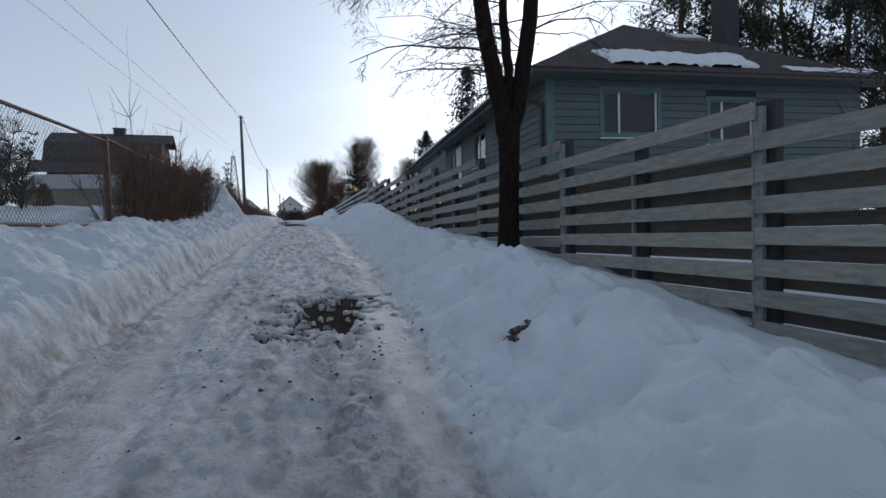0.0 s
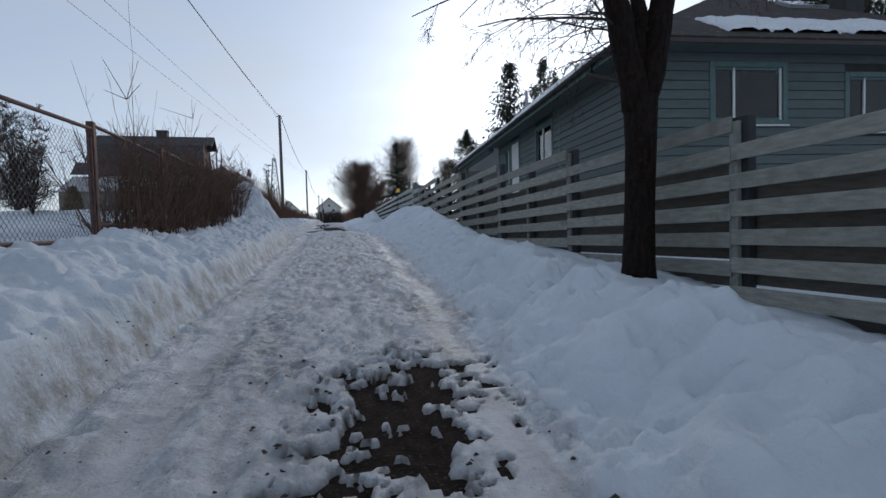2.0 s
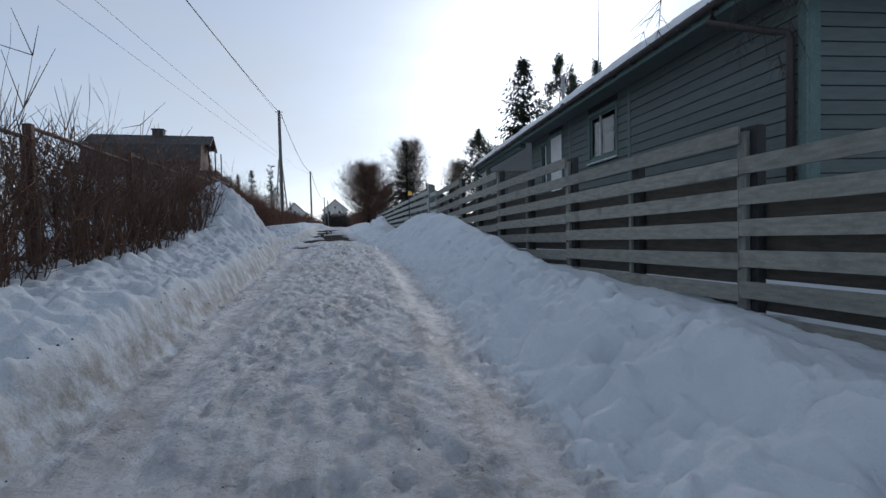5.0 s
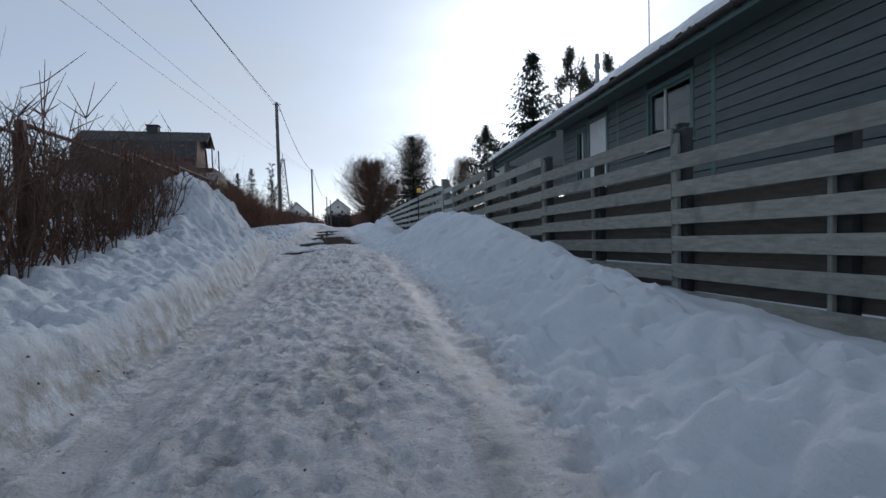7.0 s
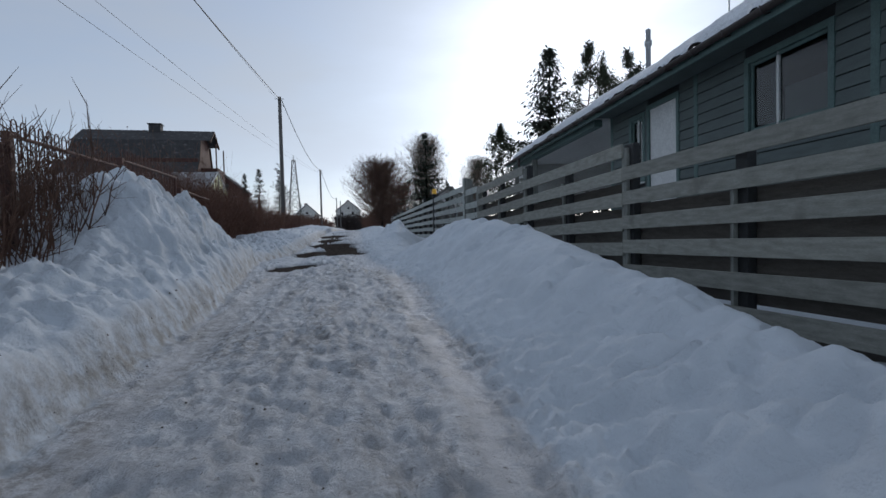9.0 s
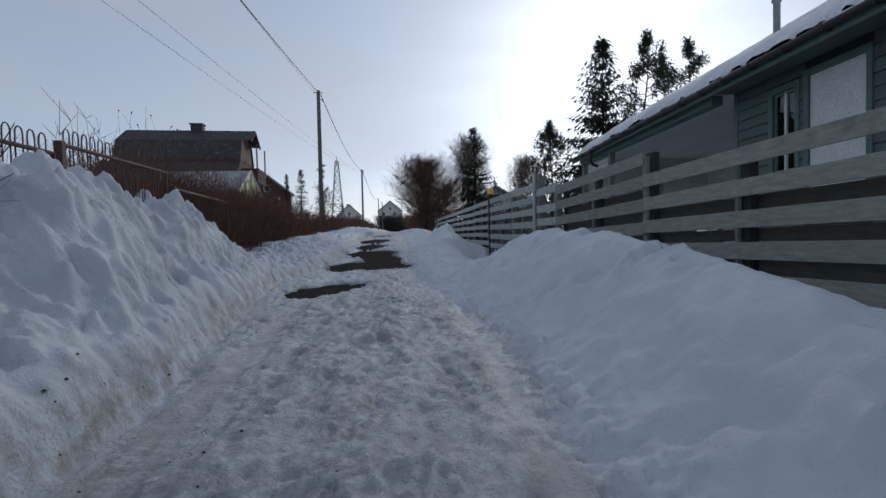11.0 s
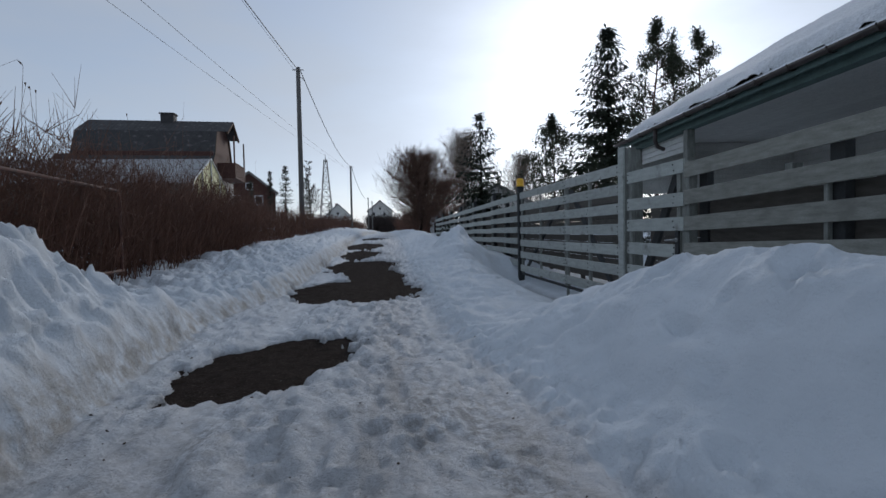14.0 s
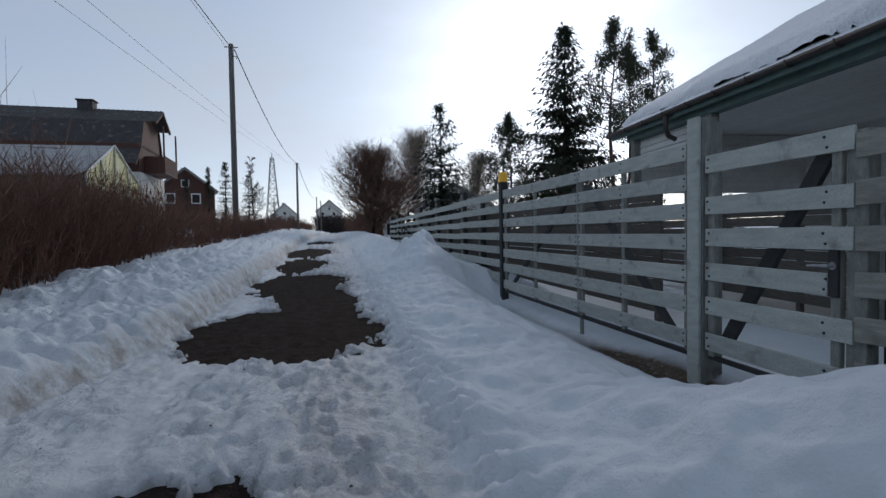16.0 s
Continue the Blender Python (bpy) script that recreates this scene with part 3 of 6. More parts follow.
def build_road():
    xs = np.arange(-2.0, 2.01, 0.08)
    ys = np.concatenate([np.arange(-3, 36, 0.12), np.arange(36, 130, 1.0)])
    X, Y = np.meshgrid(xs, ys)
    Z = table(Y, ROAD_Z) - 0.075 + 0.014 * N2.fbm(X * 6, Y * 6, 3)
    nx, ny = len(xs), len(ys)
    i = np.arange(nx * ny).reshape(ny, nx)
    quads = np.stack([i[:-1, :-1], i[:-1, 1:], i[1:, 1:], i[1:, :-1]], -1).reshape(-1, 4)
    ob = mesh_object("road", np.stack([X, Y, Z], -1).reshape(-1, 3).tolist(), quads.tolist(), M_ASPHALT, smooth=True)
    return tagged(ob, "dark wet crumbly asphalt bared by thaw", "road", kind="structure")


build_road()


def height(x, y):
    return float(land(np.array([float(x)]), np.array([float(y)]))[0][0])


def lump_of(name, x, y, r, flat, seed, mat, label, sink=0.3, category="dirt"):
    bm = bmesh.new()
    bmesh.ops.create_icosphere(bm, subdivisions=3, radius=1.0)
    nz = Vector((seed * 3.1, seed * 1.7, seed * 0.9))
    for v in bm.verts:
        k = 1 + 0.55 * noise.noise(v.co * 1.6 + nz) + 0.35 * noise.noise(v.co * 4.0 + nz)
        v.co = Vector((v.co.x * k * r, v.co.y * k * r, v.co.z * k * r * flat))
    me = bpy.data.meshes.new(name)
    bm.to_mesh(me)
    bm.free()
    me.materials.append(mat)
    ob = new(name, me)
    ob.location = (x, y, height(x, y) + r * flat * (1 - sink) * 0.4)
    return tagged(ob, label, category)


for k, (dx, dy, r) in enumerate(((0.0, 0.0, 0.055), (0.08, -0.05, 0.04), (-0.10, -0.08, 0.04), (0.05, 0.07, 0.035), (-0.05, 0.06, 0.03), (0.13, 0.02, 0.022), (-0.14, 0.0, 0.02), (0.16, -0.04, 0.014))):
    lump_of("dirt_clod", 1.45 + 0.62 * dx, 3.31 + 0.7 * dy, r, 0.6, 3 + k, M_CLOD, "dark frozen clod of dirt and leaves in the snow")


def road_crumbs():
    """Bits of gravel, bark and frozen dirt scattered on the ice."""
    rg = random.Random(8)
    V, F = [], []
    spots = []
    for _ in range(260):
        spots.append((rg.gauss(0.33, 0.45), rg.gauss(4.8, 0.8), rg.uniform(0.006, 0.022)))
    for _ in range(420):
        spots.append((rg.uniform(-1.4, 1.1), rg.uniform(1.5, 33), rg.uniform(0.004, 0.014)))
    for _ in range(160):
        spots.append((rg.gauss(-1.4, 0.12), rg.uniform(2, 24), rg.uniform(0.005, 0.016)))
    spots = [q for q in spots if q[0] < 1.0]
    P = np.array(spots)
    Z = land(P[:, 0], P[:, 1])[0]
    for (x, y, r), z in zip(spots, Z):
        b = len(V)
        a = rg.uniform(0, 6.28)
        el = rg.uniform(0.5, 1.0)
        for k in range(5):
            t = a + 6.283 * k / 5
            V.append((x + r * math.cos(t) * rg.uniform(0.7, 1.3), y + r * el * math.sin(t) * rg.uniform(0.7, 1.3), z - 0.004))
        V.append((x, y, z + r * rg.uniform(0.35, 0.7)))
        for k in range(5):
            F.append((b + k, b + (k + 1) % 5, b + 5))
    ob = mesh_object("grit", V, F, M_EARTH)
    return tagged(ob, "dark grit and crumbs of dirt scattered on the ice", "grit", kind="stuff")


road_crumbs()


# ---- the board fence and the gate ----
FX = 3.50                 # the face of the fence
TALL = (-0.1, 3.37, 6.52, 9.93, 13.42, 16.95, 20.55, 24.05)
TOPS = (1.895, 2.096, 2.300, 2.505, 2.712, 2.907, 3.095)   # upper edge of each stretch's first board, at its middle
rng = random.Random(11)


def board(parent, name, x, y0, y1, z0, z1, mat, th=0.026):
    sag = rng.uniform(-0.004, 0.004)
    bm = box(x, y0, z0, x + th, y1, z1, 0.003)
    for v in bm.verts:
        v.co.z += sag * (1 if v.co.y > (y0 + y1) / 2 else -1)
        v.co.x += rng.uniform(-0.0015, 0.0015)
    return part(name, bm, mat, parent)


def post(parent, name, x0, y0, z0, x1, y1, z1, mat, label=""):
    return part(name, box(x0, y0, z0, x1, y1, z1, 0.005), mat, parent, label)


def tilted(ob, ymid, slope):
    for v in ob.data.vertices:
        v.co.z -= slope * (v.co.y - ymid)


def fence_stretch(y0, y1, top, pitch, rows, drop, ends=True, paint=M_FENCE):
    f = thing("board_fence", pose(0, 0, 0), "weathered pale grey-green horizontal board fence in deep snow", "fence", "stretches of the board fence")
    g0 = float(table((y0 + y1) / 2, FENCE_Z)) - 0.5
    mid = (y0 + y1) / 2
    w = pitch * 0.545
    for k in range(rows):
        z1 = top - k * pitch
        ob = board(f, "front_board", FX, y0 - 0.045, y1 - 0.05 if ends else y1 + 0.08, z1 - w, z1, paint)
        tilted(ob, mid, drop / (y1 - y0))
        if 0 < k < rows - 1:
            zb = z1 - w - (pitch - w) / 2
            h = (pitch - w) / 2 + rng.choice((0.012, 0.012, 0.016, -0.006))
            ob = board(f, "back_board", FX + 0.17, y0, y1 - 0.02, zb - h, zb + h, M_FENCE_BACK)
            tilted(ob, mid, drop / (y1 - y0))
    if ends:
        post(f, "post", FX + 0.028, y1 - 0.10, g0, FX + 0.075, y1 + 0.005, top + 0.19, M_POST)
        post(f, "rear_post", FX + 0.078, y1 - 0.17, g0, FX + 0.165, y1 + 0.03, top + 0.235, M_DARKPOST_LAPSHADE, "dark square post")
    post(f, "post", FX + 0.028, mid - 0.05, g0, FX + 0.075, mid - 0.01, top - pitch - 0.02, M_POST)
    post(f, "rear_post", FX + 0.078, mid - 0.15, g0, FX + 0.165, mid - 0.012, top - 0.05, M_DARKPOST_LAPSHADE)
    return f


for i in range(len(TALL) - 1):
    step = TOPS[i] - TOPS[i - 1] if i else 0.2
    pitch = 0.246 + 0.008 * i
    fence_stretch(TALL[i], TALL[i + 1], TOPS[i] + 0.005, pitch, 8, pitch - step, ends=i < len(TALL) - 2)


BOLT = None


def bolts(parent, ys, tops, W):
    """Two dark bolt heads where each board crosses a stile, all on one mesh."""
    global BOLT
    if BOLT is None:
        bm = bmesh.new()
        bmesh.ops.create_cone(bm, cap_ends=True, segments=8, radius1=0.011, radius2=0.008, depth=0.008, matrix=Matrix.Rotation(radians(-90), 4, "Y"))
        BOLT = bpy.data.meshes.new("bolt_head")
        bm.to_mesh(BOLT)
        bm.free()
        BOLT.materials.append(M_DARKPOST_LAPSHADE)
    for y in ys:
        for z1 in tops:
            for k in (0.27, 0.73):
                ob = new("bolt_head", BOLT)
                ob.parent = parent
                ob.location = (-0.0035, y + 0.012 * math.sin(37 * y + 11 * z1 + 5 * k), z1 - W * k)


def gate():
    """A wicket beside a pillar and a wide double gate up to the post with the lamp."""
    W = 0.155
    low = (2.45, 2.14, 1.84, 1.51)
    g = thing("wicket_gate", pose(FX, 24.05, 0), "weathered grey-green board wicket gate with steel lever handle", "gate")
    for z1 in (3.10, 2.73) + low:
        board(g, "board", 0.0, 0.09 if z1 != 2.14 else 0.27, 1.46, z1 - W, z1, M_GATE)
    post(g, "stile", 0.028, 0.20, 1.30, 0.075, 0.27, 3.08, M_POST)
    post(g, "stile", 0.028, 1.38, 1.30, 0.075, 1.46, 3.08, M_POST)
    bolts(g, (0.29, 1.42), (3.10, 2.73) + low, W)
    bm = bmesh.new()
    slab([(0.08, 0.28, 2.98), (0.08, 0.42, 2.98), (0.08, 1.40, 1.42), (0.08, 1.26, 1.42)], 0.045, bm)
    part("brace", bm, M_DARKPOST_LAPSHADE, g)
    part("bottom_rail", box(0.03, 0.20, 1.27, 0.07, 1.46, 1.31, 0.003), M_DARKPOST_LAPSHADE, g)
    lock = part("lock_plate", box(0.0, 0.195, 1.98, 0.026, 0.265, 2.34, 0.003), M_DARKPOST_LAPSHADE, g, "dark steel lock plate")
    V, F = [], []
    tube(V, F, [Vector((0.0, 0.23, 2.19)), Vector((-0.05, 0.23, 2.19)), Vector((-0.058, 0.26, 2.19)), Vector((-0.058, 0.37, 2.185))], [0.012, 0.012, 0.011, 0.008], 8)
    mesh_object("lever", V, F, M_STEEL, lock, "steel lever handle")
    V, F = [], []
    tube(V, F, [Vector((0.0, 0.23, 2.19)), Vector((-0.008, 0.23, 2.19))], [0.027, 0.027], 12)
    mesh_object("rosette", V, F, M_STEEL, lock)
    # the post beside the wicket
    s = thing("gate_post", pose(FX, 24.05, 0), "broad grey-green wooden post beside the wicket", "post")
    post(s, "post", 0.028, 0.02, 0.9, 0.13, 0.16, 3.07, M_POST)
    post(s, "rear_post", 0.135, -0.14, 0.9, 0.22, 0.0, 3.05, M_DARKPOST_LAPSHADE)
    # the pillar
    p = thing("gate_pillar", pose(FX - 0.03, 25.66, 0), "tall weathered grey-green gate pillar clad in boards", "pillar")
    post(p, "front_cladding", 0.0, -0.10, 0.95, 0.03, 0.06, 3.46, M_GATE)
    post(p, "core", 0.032, -0.08, 0.95, 0.16, 0.04, 3.44, M_DARKPOST_LAPSHADE)
    post(p, "side_cladding", 0.032, -0.112, 0.95, 0.19, -0.083, 3.45, M_POST)
    post(p, "back_post", 0.17, -0.08, 0.95, 0.27, 0.05, 3.42, M_POST)
    # the double gate
    for a, b in ((25.77, 28.02), (28.05, 31.26)):
        d = thing("gate_leaf", pose(FX, a, 0), "wide weathered grey-green board gate leaf with diagonal braces", "gate", "leaves of the double gate")
        L = b - a
        for z1 in (3.25, 2.965) + (2.69,) + (2.40, 2.10, 1.81, 1.49):
            board(d, "board", 0.0, 0.0, L, z1 - W, z1, M_GATE)
        bolts(d, (0.035, L * 0.5 + 0.035, L - 0.035), (3.25, 2.965, 2.69, 2.40, 2.10, 1.81, 1.49), W)
        for y in (0.0, L * 0.5, L - 0.07):
            post(d, "stile", 0.028, y, 1.28, 0.07, y + 0.07, 3.22, M_POST)
        bm = bmesh.new()
        if a < 27:
            q = [(0.075, 0.1, 1.35), (0.075, 0.24, 1.35), (0.075, L - 0.1, 3.05), (0.075, L - 0.24, 3.05)]
        else:
            q = [(0.075, L - 0.1, 1.35), (0.075, L - 0.24, 1.35), (0.075, 0.1, 3.05), (0.075, 0.24, 3.05)]
        slab(q, 0.04, bm)
        part("brace", bm, M_DARKPOST_LAPSHADE, d)
        part("bottom_rail", box(0.03, 0.0, 1.24, 0.07, L, 1.29, 0.003), M_DARKPOST_LAPSHADE, d)
        if a < 27:
            part("drop_bolt", box(0.03, L - 0.03, 1.02, 0.07, L + 0.02, 1.30, 0.003), M_POST, d, "narrow foot with drop bolt")
    q = thing("gate_post", pose(FX - 0.02, 31.38, 0), "black square gate post with amber warning lamp", "post")
    post(q, "post", 0.0, -0.07, 0.9, 0.14, 0.07, 3.42, M_DARKPOST_LAPSHADE)
    V, F = [], []
    tube(V, F, [Vector((0.07, 0, z)) for z in (3.42, 3.45, 3.455, 3.57, 3.62, 3.63)], [0.10, 0.10, 0.092, 0.092, 0.07, 0.0], 14)
    mesh_object("warning_lamp", V, F, M_YELLOW, q, "amber plastic warning lamp", True)
    V, F = [], []
    tube(V, F, [Vector((0.07, 0, 3.40)), Vector((0.07, 0, 3.451))], [0.092, 0.092], 14)
    mesh_object("lamp_base", V, F, M_DARKPOST_LAPSHADE, q, "black lamp base")


gate()
FARY = (31.45, 34.9, 38.5, 42.1, 45.7, 49.3, 52.9)
for i in range(len(FARY) - 1):
    fence_stretch(FARY[i], FARY[i + 1], 3.24 - 0.02 * i, 0.275, 7, 0.0, paint=M_GATE)


# ---- the green house ----
HOUSE = pose(6.45, 17.0, 0, 0, 0, -4.5)     # local y along the road wall, local x away from the road
U0, U1, UP = -5.35, 6.75, 16.0               # front corner, start of the porch, far end
WB, WT, EZ, OVER, WIDTH, RIDGE = 2.15, 4.95, 4.66, 0.68, 9.2, 7.85
house = thing("house", HOUSE, "single-storey pale green clapboard house with snowy hipped roof", "house")


def hpart(name, bm, mat, parent=None, label=""):
    return part(name, bm, mat, parent or house, label)


def clapboards(axis_name, fixed, a0, a1, z0, z1, holes, out, mat=M_SIDING, pitch=0.185):
    """Lapped boards on a wall; holes: (a0, a1, z0, z1) left free."""
    z = z0
    while z < z1 - 0.02:
        zt = min(z + pitch, z1)
        spans = [(a0, a1)]
        for h in holes:
            if h[2] < zt - 0.01 and h[3] > z + 0.01:
                nxt = []
                for s in spans:
                    if h[1] <= s[0] or h[0] >= s[1]:
                        nxt.append(s)
                    else:
                        if h[0] > s[0]:
                            nxt.append((s[0], h[0]))
                        if h[1] < s[1]:
                            nxt.append((h[1], s[1]))
                spans = nxt
        for s0, s1 in spans:
            if s1 - s0 < 0.03:
                continue
            bm = bmesh.new()
            # a wedge: thick at its lower edge, thin at its upper
            # the slit left at the top shows the near-black wall as a shadow line
            prof = [(0.0, z), (0.030, z), (0.032, z + 0.010), (0.018, zt - 0.014), (0.0, zt - 0.010)]
            rows = []
            for s in (s0, s1):
                row = []
                for d, zz in prof:
                    p = (fixed + out * d, s, zz) if axis_name == "x" else (s, fixed + out * d, zz)
                    row.append(bm.verts.new(p))
                rows.append(row)
            k = len(prof)
            bm.faces.new(rows[0])
            bm.faces.new(rows[1][::-1])
            for i in range(k):
                bm.faces.new((rows[0][i], rows[1][i], rows[1][(i + 1) % k], rows[0][(i + 1) % k]))
            hpart("clapboard", bm, mat)
        z += pitch


def house_window(axis_name, fixed, out, a0, a1, z0, z1, split=0.36, blind=True):
    """A window in a wall: casing, frame, mullion, two panes, sill, and a dark room behind."""
    def at(d0, d1, b0, b1, c0, c1, bev=0.004):
        d0, d1 = sorted((fixed + out * d0, fixed + out * d1))
        return box(d0, b0, c0, d1, b1, c1, bev) if axis_name == "x" else box(b0, d0, c0, b1, d1, c1, bev)
    w = new("window")
    w.parent = house
    tagged(w, "two-part casement window with green casing")
    c = 0.10
    for b0, b1, c0, c1 in ((a0 - c, a0, z0 - c, z1 + c), (a1, a1 + c, z0 - c, z1 + c), (a0, a1, z1, z1 + c), (a0, a1, z0 - c, z0)):
        part("casing", at(0.0, 0.045, b0, b1, c0, c1), M_TRIM, w)
    part("sill", at(0.0, 0.09, a0 - c, a1 + c, z0 - c - 0.03, z0 - c), M_WHITE, w, "pale metal sill")
    m = a0 + (a1 - a0) * split
    f = 0.05
    for b0, b1, c0, c1 in ((a0, a0 + f, z0, z1), (a1 - f, a1, z0, z1), (m - f / 2, m + f / 2, z0, z1), (a0 + f, a1 - f, z1 - f, z1), (a0 + f, a1 - f, z0, z0 + f)):
        part("window_frame", at(-0.06, 0.0, b0, b1, c0, c1), M_WHITE if b0 == m - f / 2 or (axis_name == "y" and b1 == a1) else M_TRIM, w)
    for b0, b1 in ((a0 + f, m - f / 2), (m + f / 2, a1 - f)):
        p = part("pane", at(-0.038, -0.030, b0, b1, z0 + f, z1 - f, 0), M_GLASS, w, "reflecting window glass")
    if blind:
        part("curtain", at(-0.13, -0.12, a0, m, z0, z0 + 0.52 * (z1 - z0), 0), M_CURTAIN, w, "pale half-height window curtain")


def build_house():
    wins = {"s1": (0.05, 1.55, 3.42, 4.47), "s2": (5.06, 5.62, 3.08, 4.42)}
    door = (3.65, 4.75, 2.4, 4.50)
    th = 0.16
    # the road wall with its openings, in pieces end to end
    # near-black instead of siding colour: shade painted into the gaps between boards
    holes = sorted([wins["s1"], door, wins["s2"]])
    y = U0
    for a0, a1, z0, z1 in holes:
        hpart("wall", box(0.0, y, WB - 1.3, th, a0, WT), M_DARKPOST_LAPSHADE)
        hpart("wall", box(0.0, a0, WB - 1.3, th, a1, z0), M_DARKPOST_LAPSHADE)
        hpart("wall", box(0.0, a0, z1, th, a1, WT), M_DARKPOST_LAPSHADE)
        y = a1
    hpart("wall", box(0.0, y, WB - 1.3, th, U1, WT), M_DARKPOST_LAPSHADE)
    clapboards("x", -0.001, U0 + 0.10, U1 - 0.10, WB, WT - 0.02, [(h[0] - 0.1, h[1] + 0.1, h[2] - 0.13, h[3] + 0.1) for h in holes] + [(-0.66, -0.54, 0, 9), (2.94, 3.06, 0, 9)], -1)
    for u in (-0.60, 3.0):
        hpart("corner_board", box(-0.035, u - 0.06, WB, -0.001, u + 0.06, WT - 0.02, 0.004), M_TRIM)
    hpart("corner_board", box(-0.04, U0 - 0.04, WB, -0.001, U0 + 0.10, WT, 0.004), M_TRIM)
    hpart("corner_board", box(-0.001, U0 - 0.04, WB, 0.16, U0 - 0.001, WT, 0.004), M_TRIM)
    hpart("corner_board", box(-0.04, U1 - 0.10, WB, -0.001, U1 + 0.02, WT, 0.004), M_TRIM)
    house_window("x", 0.0, -1, *wins["s1"], split=0.62)
    house_window("x", 0.0, -1, *wins["s2"], split=0.5, blind=False)
    d = new("door")
    d.parent = house
    tagged(d, "pale panelled entrance door with green casing")
    part("door_leaf", box(-0.01, door[0], door[2], 0.05, door[1], door[3], 0.005), M_WHITE, d, "pale plain door leaf")
    for b0, b1, c0, c1 in ((door[0] - 0.1, door[0], door[2], door[3] + 0.1), (door[1], door[1] + 0.1, door[2], door[3] + 0.1), (door[0], door[1], door[3], door[3] + 0.1)):
        part("casing", box(-0.05, b0, c0, -0.012, b1, c1, 0.004), M_TRIM, d)
    # the front wall
    fw = [(1.45, 2.95, 3.40, 4.45), (4.45, 5.75, 3.25, 4.28)]
    # same near-black backing here, standing in for shadow under each lap
    x = th
    for a0, a1, z0, z1 in fw:
        hpart("wall", box(x, U0, WB - 1.5, a0, U0 + th, WT), M_DARKPOST_LAPSHADE)
        hpart("wall", box(a0, U0, WB - 1.5, a1, U0 + th, z0), M_DARKPOST_LAPSHADE)
        hpart("wall", box(a0, U0, z1, a1, U0 + th, WT), M_DARKPOST_LAPSHADE)
        x = a1
    hpart("wall", box(x, U0, WB - 1.5, WIDTH, U0 + th, WT), M_DARKPOST_LAPSHADE)
    clapboards("y", U0 - 0.001, 0.16, WIDTH, WB, WT - 0.02, [(h[0] - 0.1, h[1] + 0.1, h[2] - 0.13, h[3] + 0.1) for h in fw], -1)
    for h in fw:
        house_window("y", U0, -1, *h, split=0.3, blind=False)
    # inner rooms, back and dividing walls
    hpart("inner_wall", box(2.2, U0 + th, WB - 1.2, 2.3, U1 - th, WT), M_DARKROOM)
    hpart("inner_wall", box(th, U0 + 2.6, WB - 1.2, WIDTH - th, U0 + 2.7, WT), M_DARKROOM)
    hpart("wall", box(WIDTH - th, U0 + th, WB - 1.2, WIDTH, UP, WT), M_SIDING)
    hpart("wall", box(0.0, U1 - th, WB - 1.2, WIDTH - th, U1, WT), M_WHITE)
    hpart("porch_wall", box(4.2, U1, WB - 1.2, 4.36, UP, WT), M_WHITE)
    clapboards("x", 4.199, U1, UP, 1.5, WT - 0.3, [], -1, M_WHITE)
    clapboards("y", U1 + 0.001, 0.16, 4.19, 2.0, WT - 0.3, [], 1, M_WHITE)
    hpart("plinth", box(-0.03, U0 - 0.03, 0.4, 0.0, U1, WB - 0.005, 0.004), M_PLINTH, None, "grey rendered plinth")
    hpart("plinth", box(0.0, U0 - 0.03, 0.4, WIDTH, U0 - 0.001, WB - 0.005, 0.004), M_PLINTH)
    # porch: posts, beam, boarded ceiling
    for u in (9.5, 12.9, UP - 0.25):
        hpart("porch_post", box(-0.45, u - 0.09, 0.9, -0.27, u + 0.09, 3.35 if u < 10 else EZ - 0.12, 0.008), M_POST)
    hpart("porch_beam", box(-0.47, U1 + 0.02, EZ - 0.12, -0.25, UP, EZ + 0.06, 0.008), M_TRIM)
    for z0, z1 in ((1.30, 2.10), (2.46, 3.06)):
        k = int((z1 - z0) / 0.16)
        for i in range(k):
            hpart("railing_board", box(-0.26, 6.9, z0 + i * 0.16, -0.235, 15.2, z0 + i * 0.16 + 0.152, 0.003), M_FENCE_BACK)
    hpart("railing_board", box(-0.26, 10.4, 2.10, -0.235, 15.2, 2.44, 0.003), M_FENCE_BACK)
    clapboards("x", -0.27, 12.99, UP, 4.10, EZ - 0.12, [], -1, M_WHITE, 0.13)
    for u in (6.95, 8.0, 9.4, 11.0, 13.6, 15.1):
        hpart("railing_post", box(-0.23, u, 0.9, -0.15, u + 0.08, 3.0, 0.004), M_FENCE_BACK)
    n = 26
    for i in range(n):
        x0 = -OVER + 0.05 + i * (5.2 / n)
        hpart("ceiling_board", box(x0, U1 + 0.02, EZ + 0.07, x0 + 5.2 / n - 0.008, UP, EZ + 0.09, 0.002), M_WHITE)
    hpart("porch_end_wall", box(-0.2, UP - 0.16, 3.30, 4.2, UP - 0.06, EZ + 0.06), M_WHITE)
    clapboards("y", UP - 0.162, -0.2, 4.2, 3.30, EZ + 0.05, [], -1, M_WHITE, 0.13)
    # soffit along the closed part
    hpart("soffit", box(-OVER + 0.06, U0 - OVER + 0.06, EZ + 0.065, -0.042, U1 - 0.1, EZ + 0.085), M_SIDING)
    hpart("soffit", box(-0.042, U0 - OVER + 0.06, EZ + 0.065, WIDTH + 0.5, U0 - 0.045, EZ + 0.085), M_SIDING)
    hpart("fascia", box(-OVER + 0.02, U0 - OVER + 0.02, EZ - 0.02, -OVER + 0.055, UP + 0.4, EZ + 0.14, 0.003), M_TRIM)
    hpart("fascia", box(-OVER + 0.055, U0 - OVER + 0.02, EZ + 0.04, WIDTH + OVER, U0 - OVER + 0.055, EZ + 0.14, 0.003), M_GUTTER)
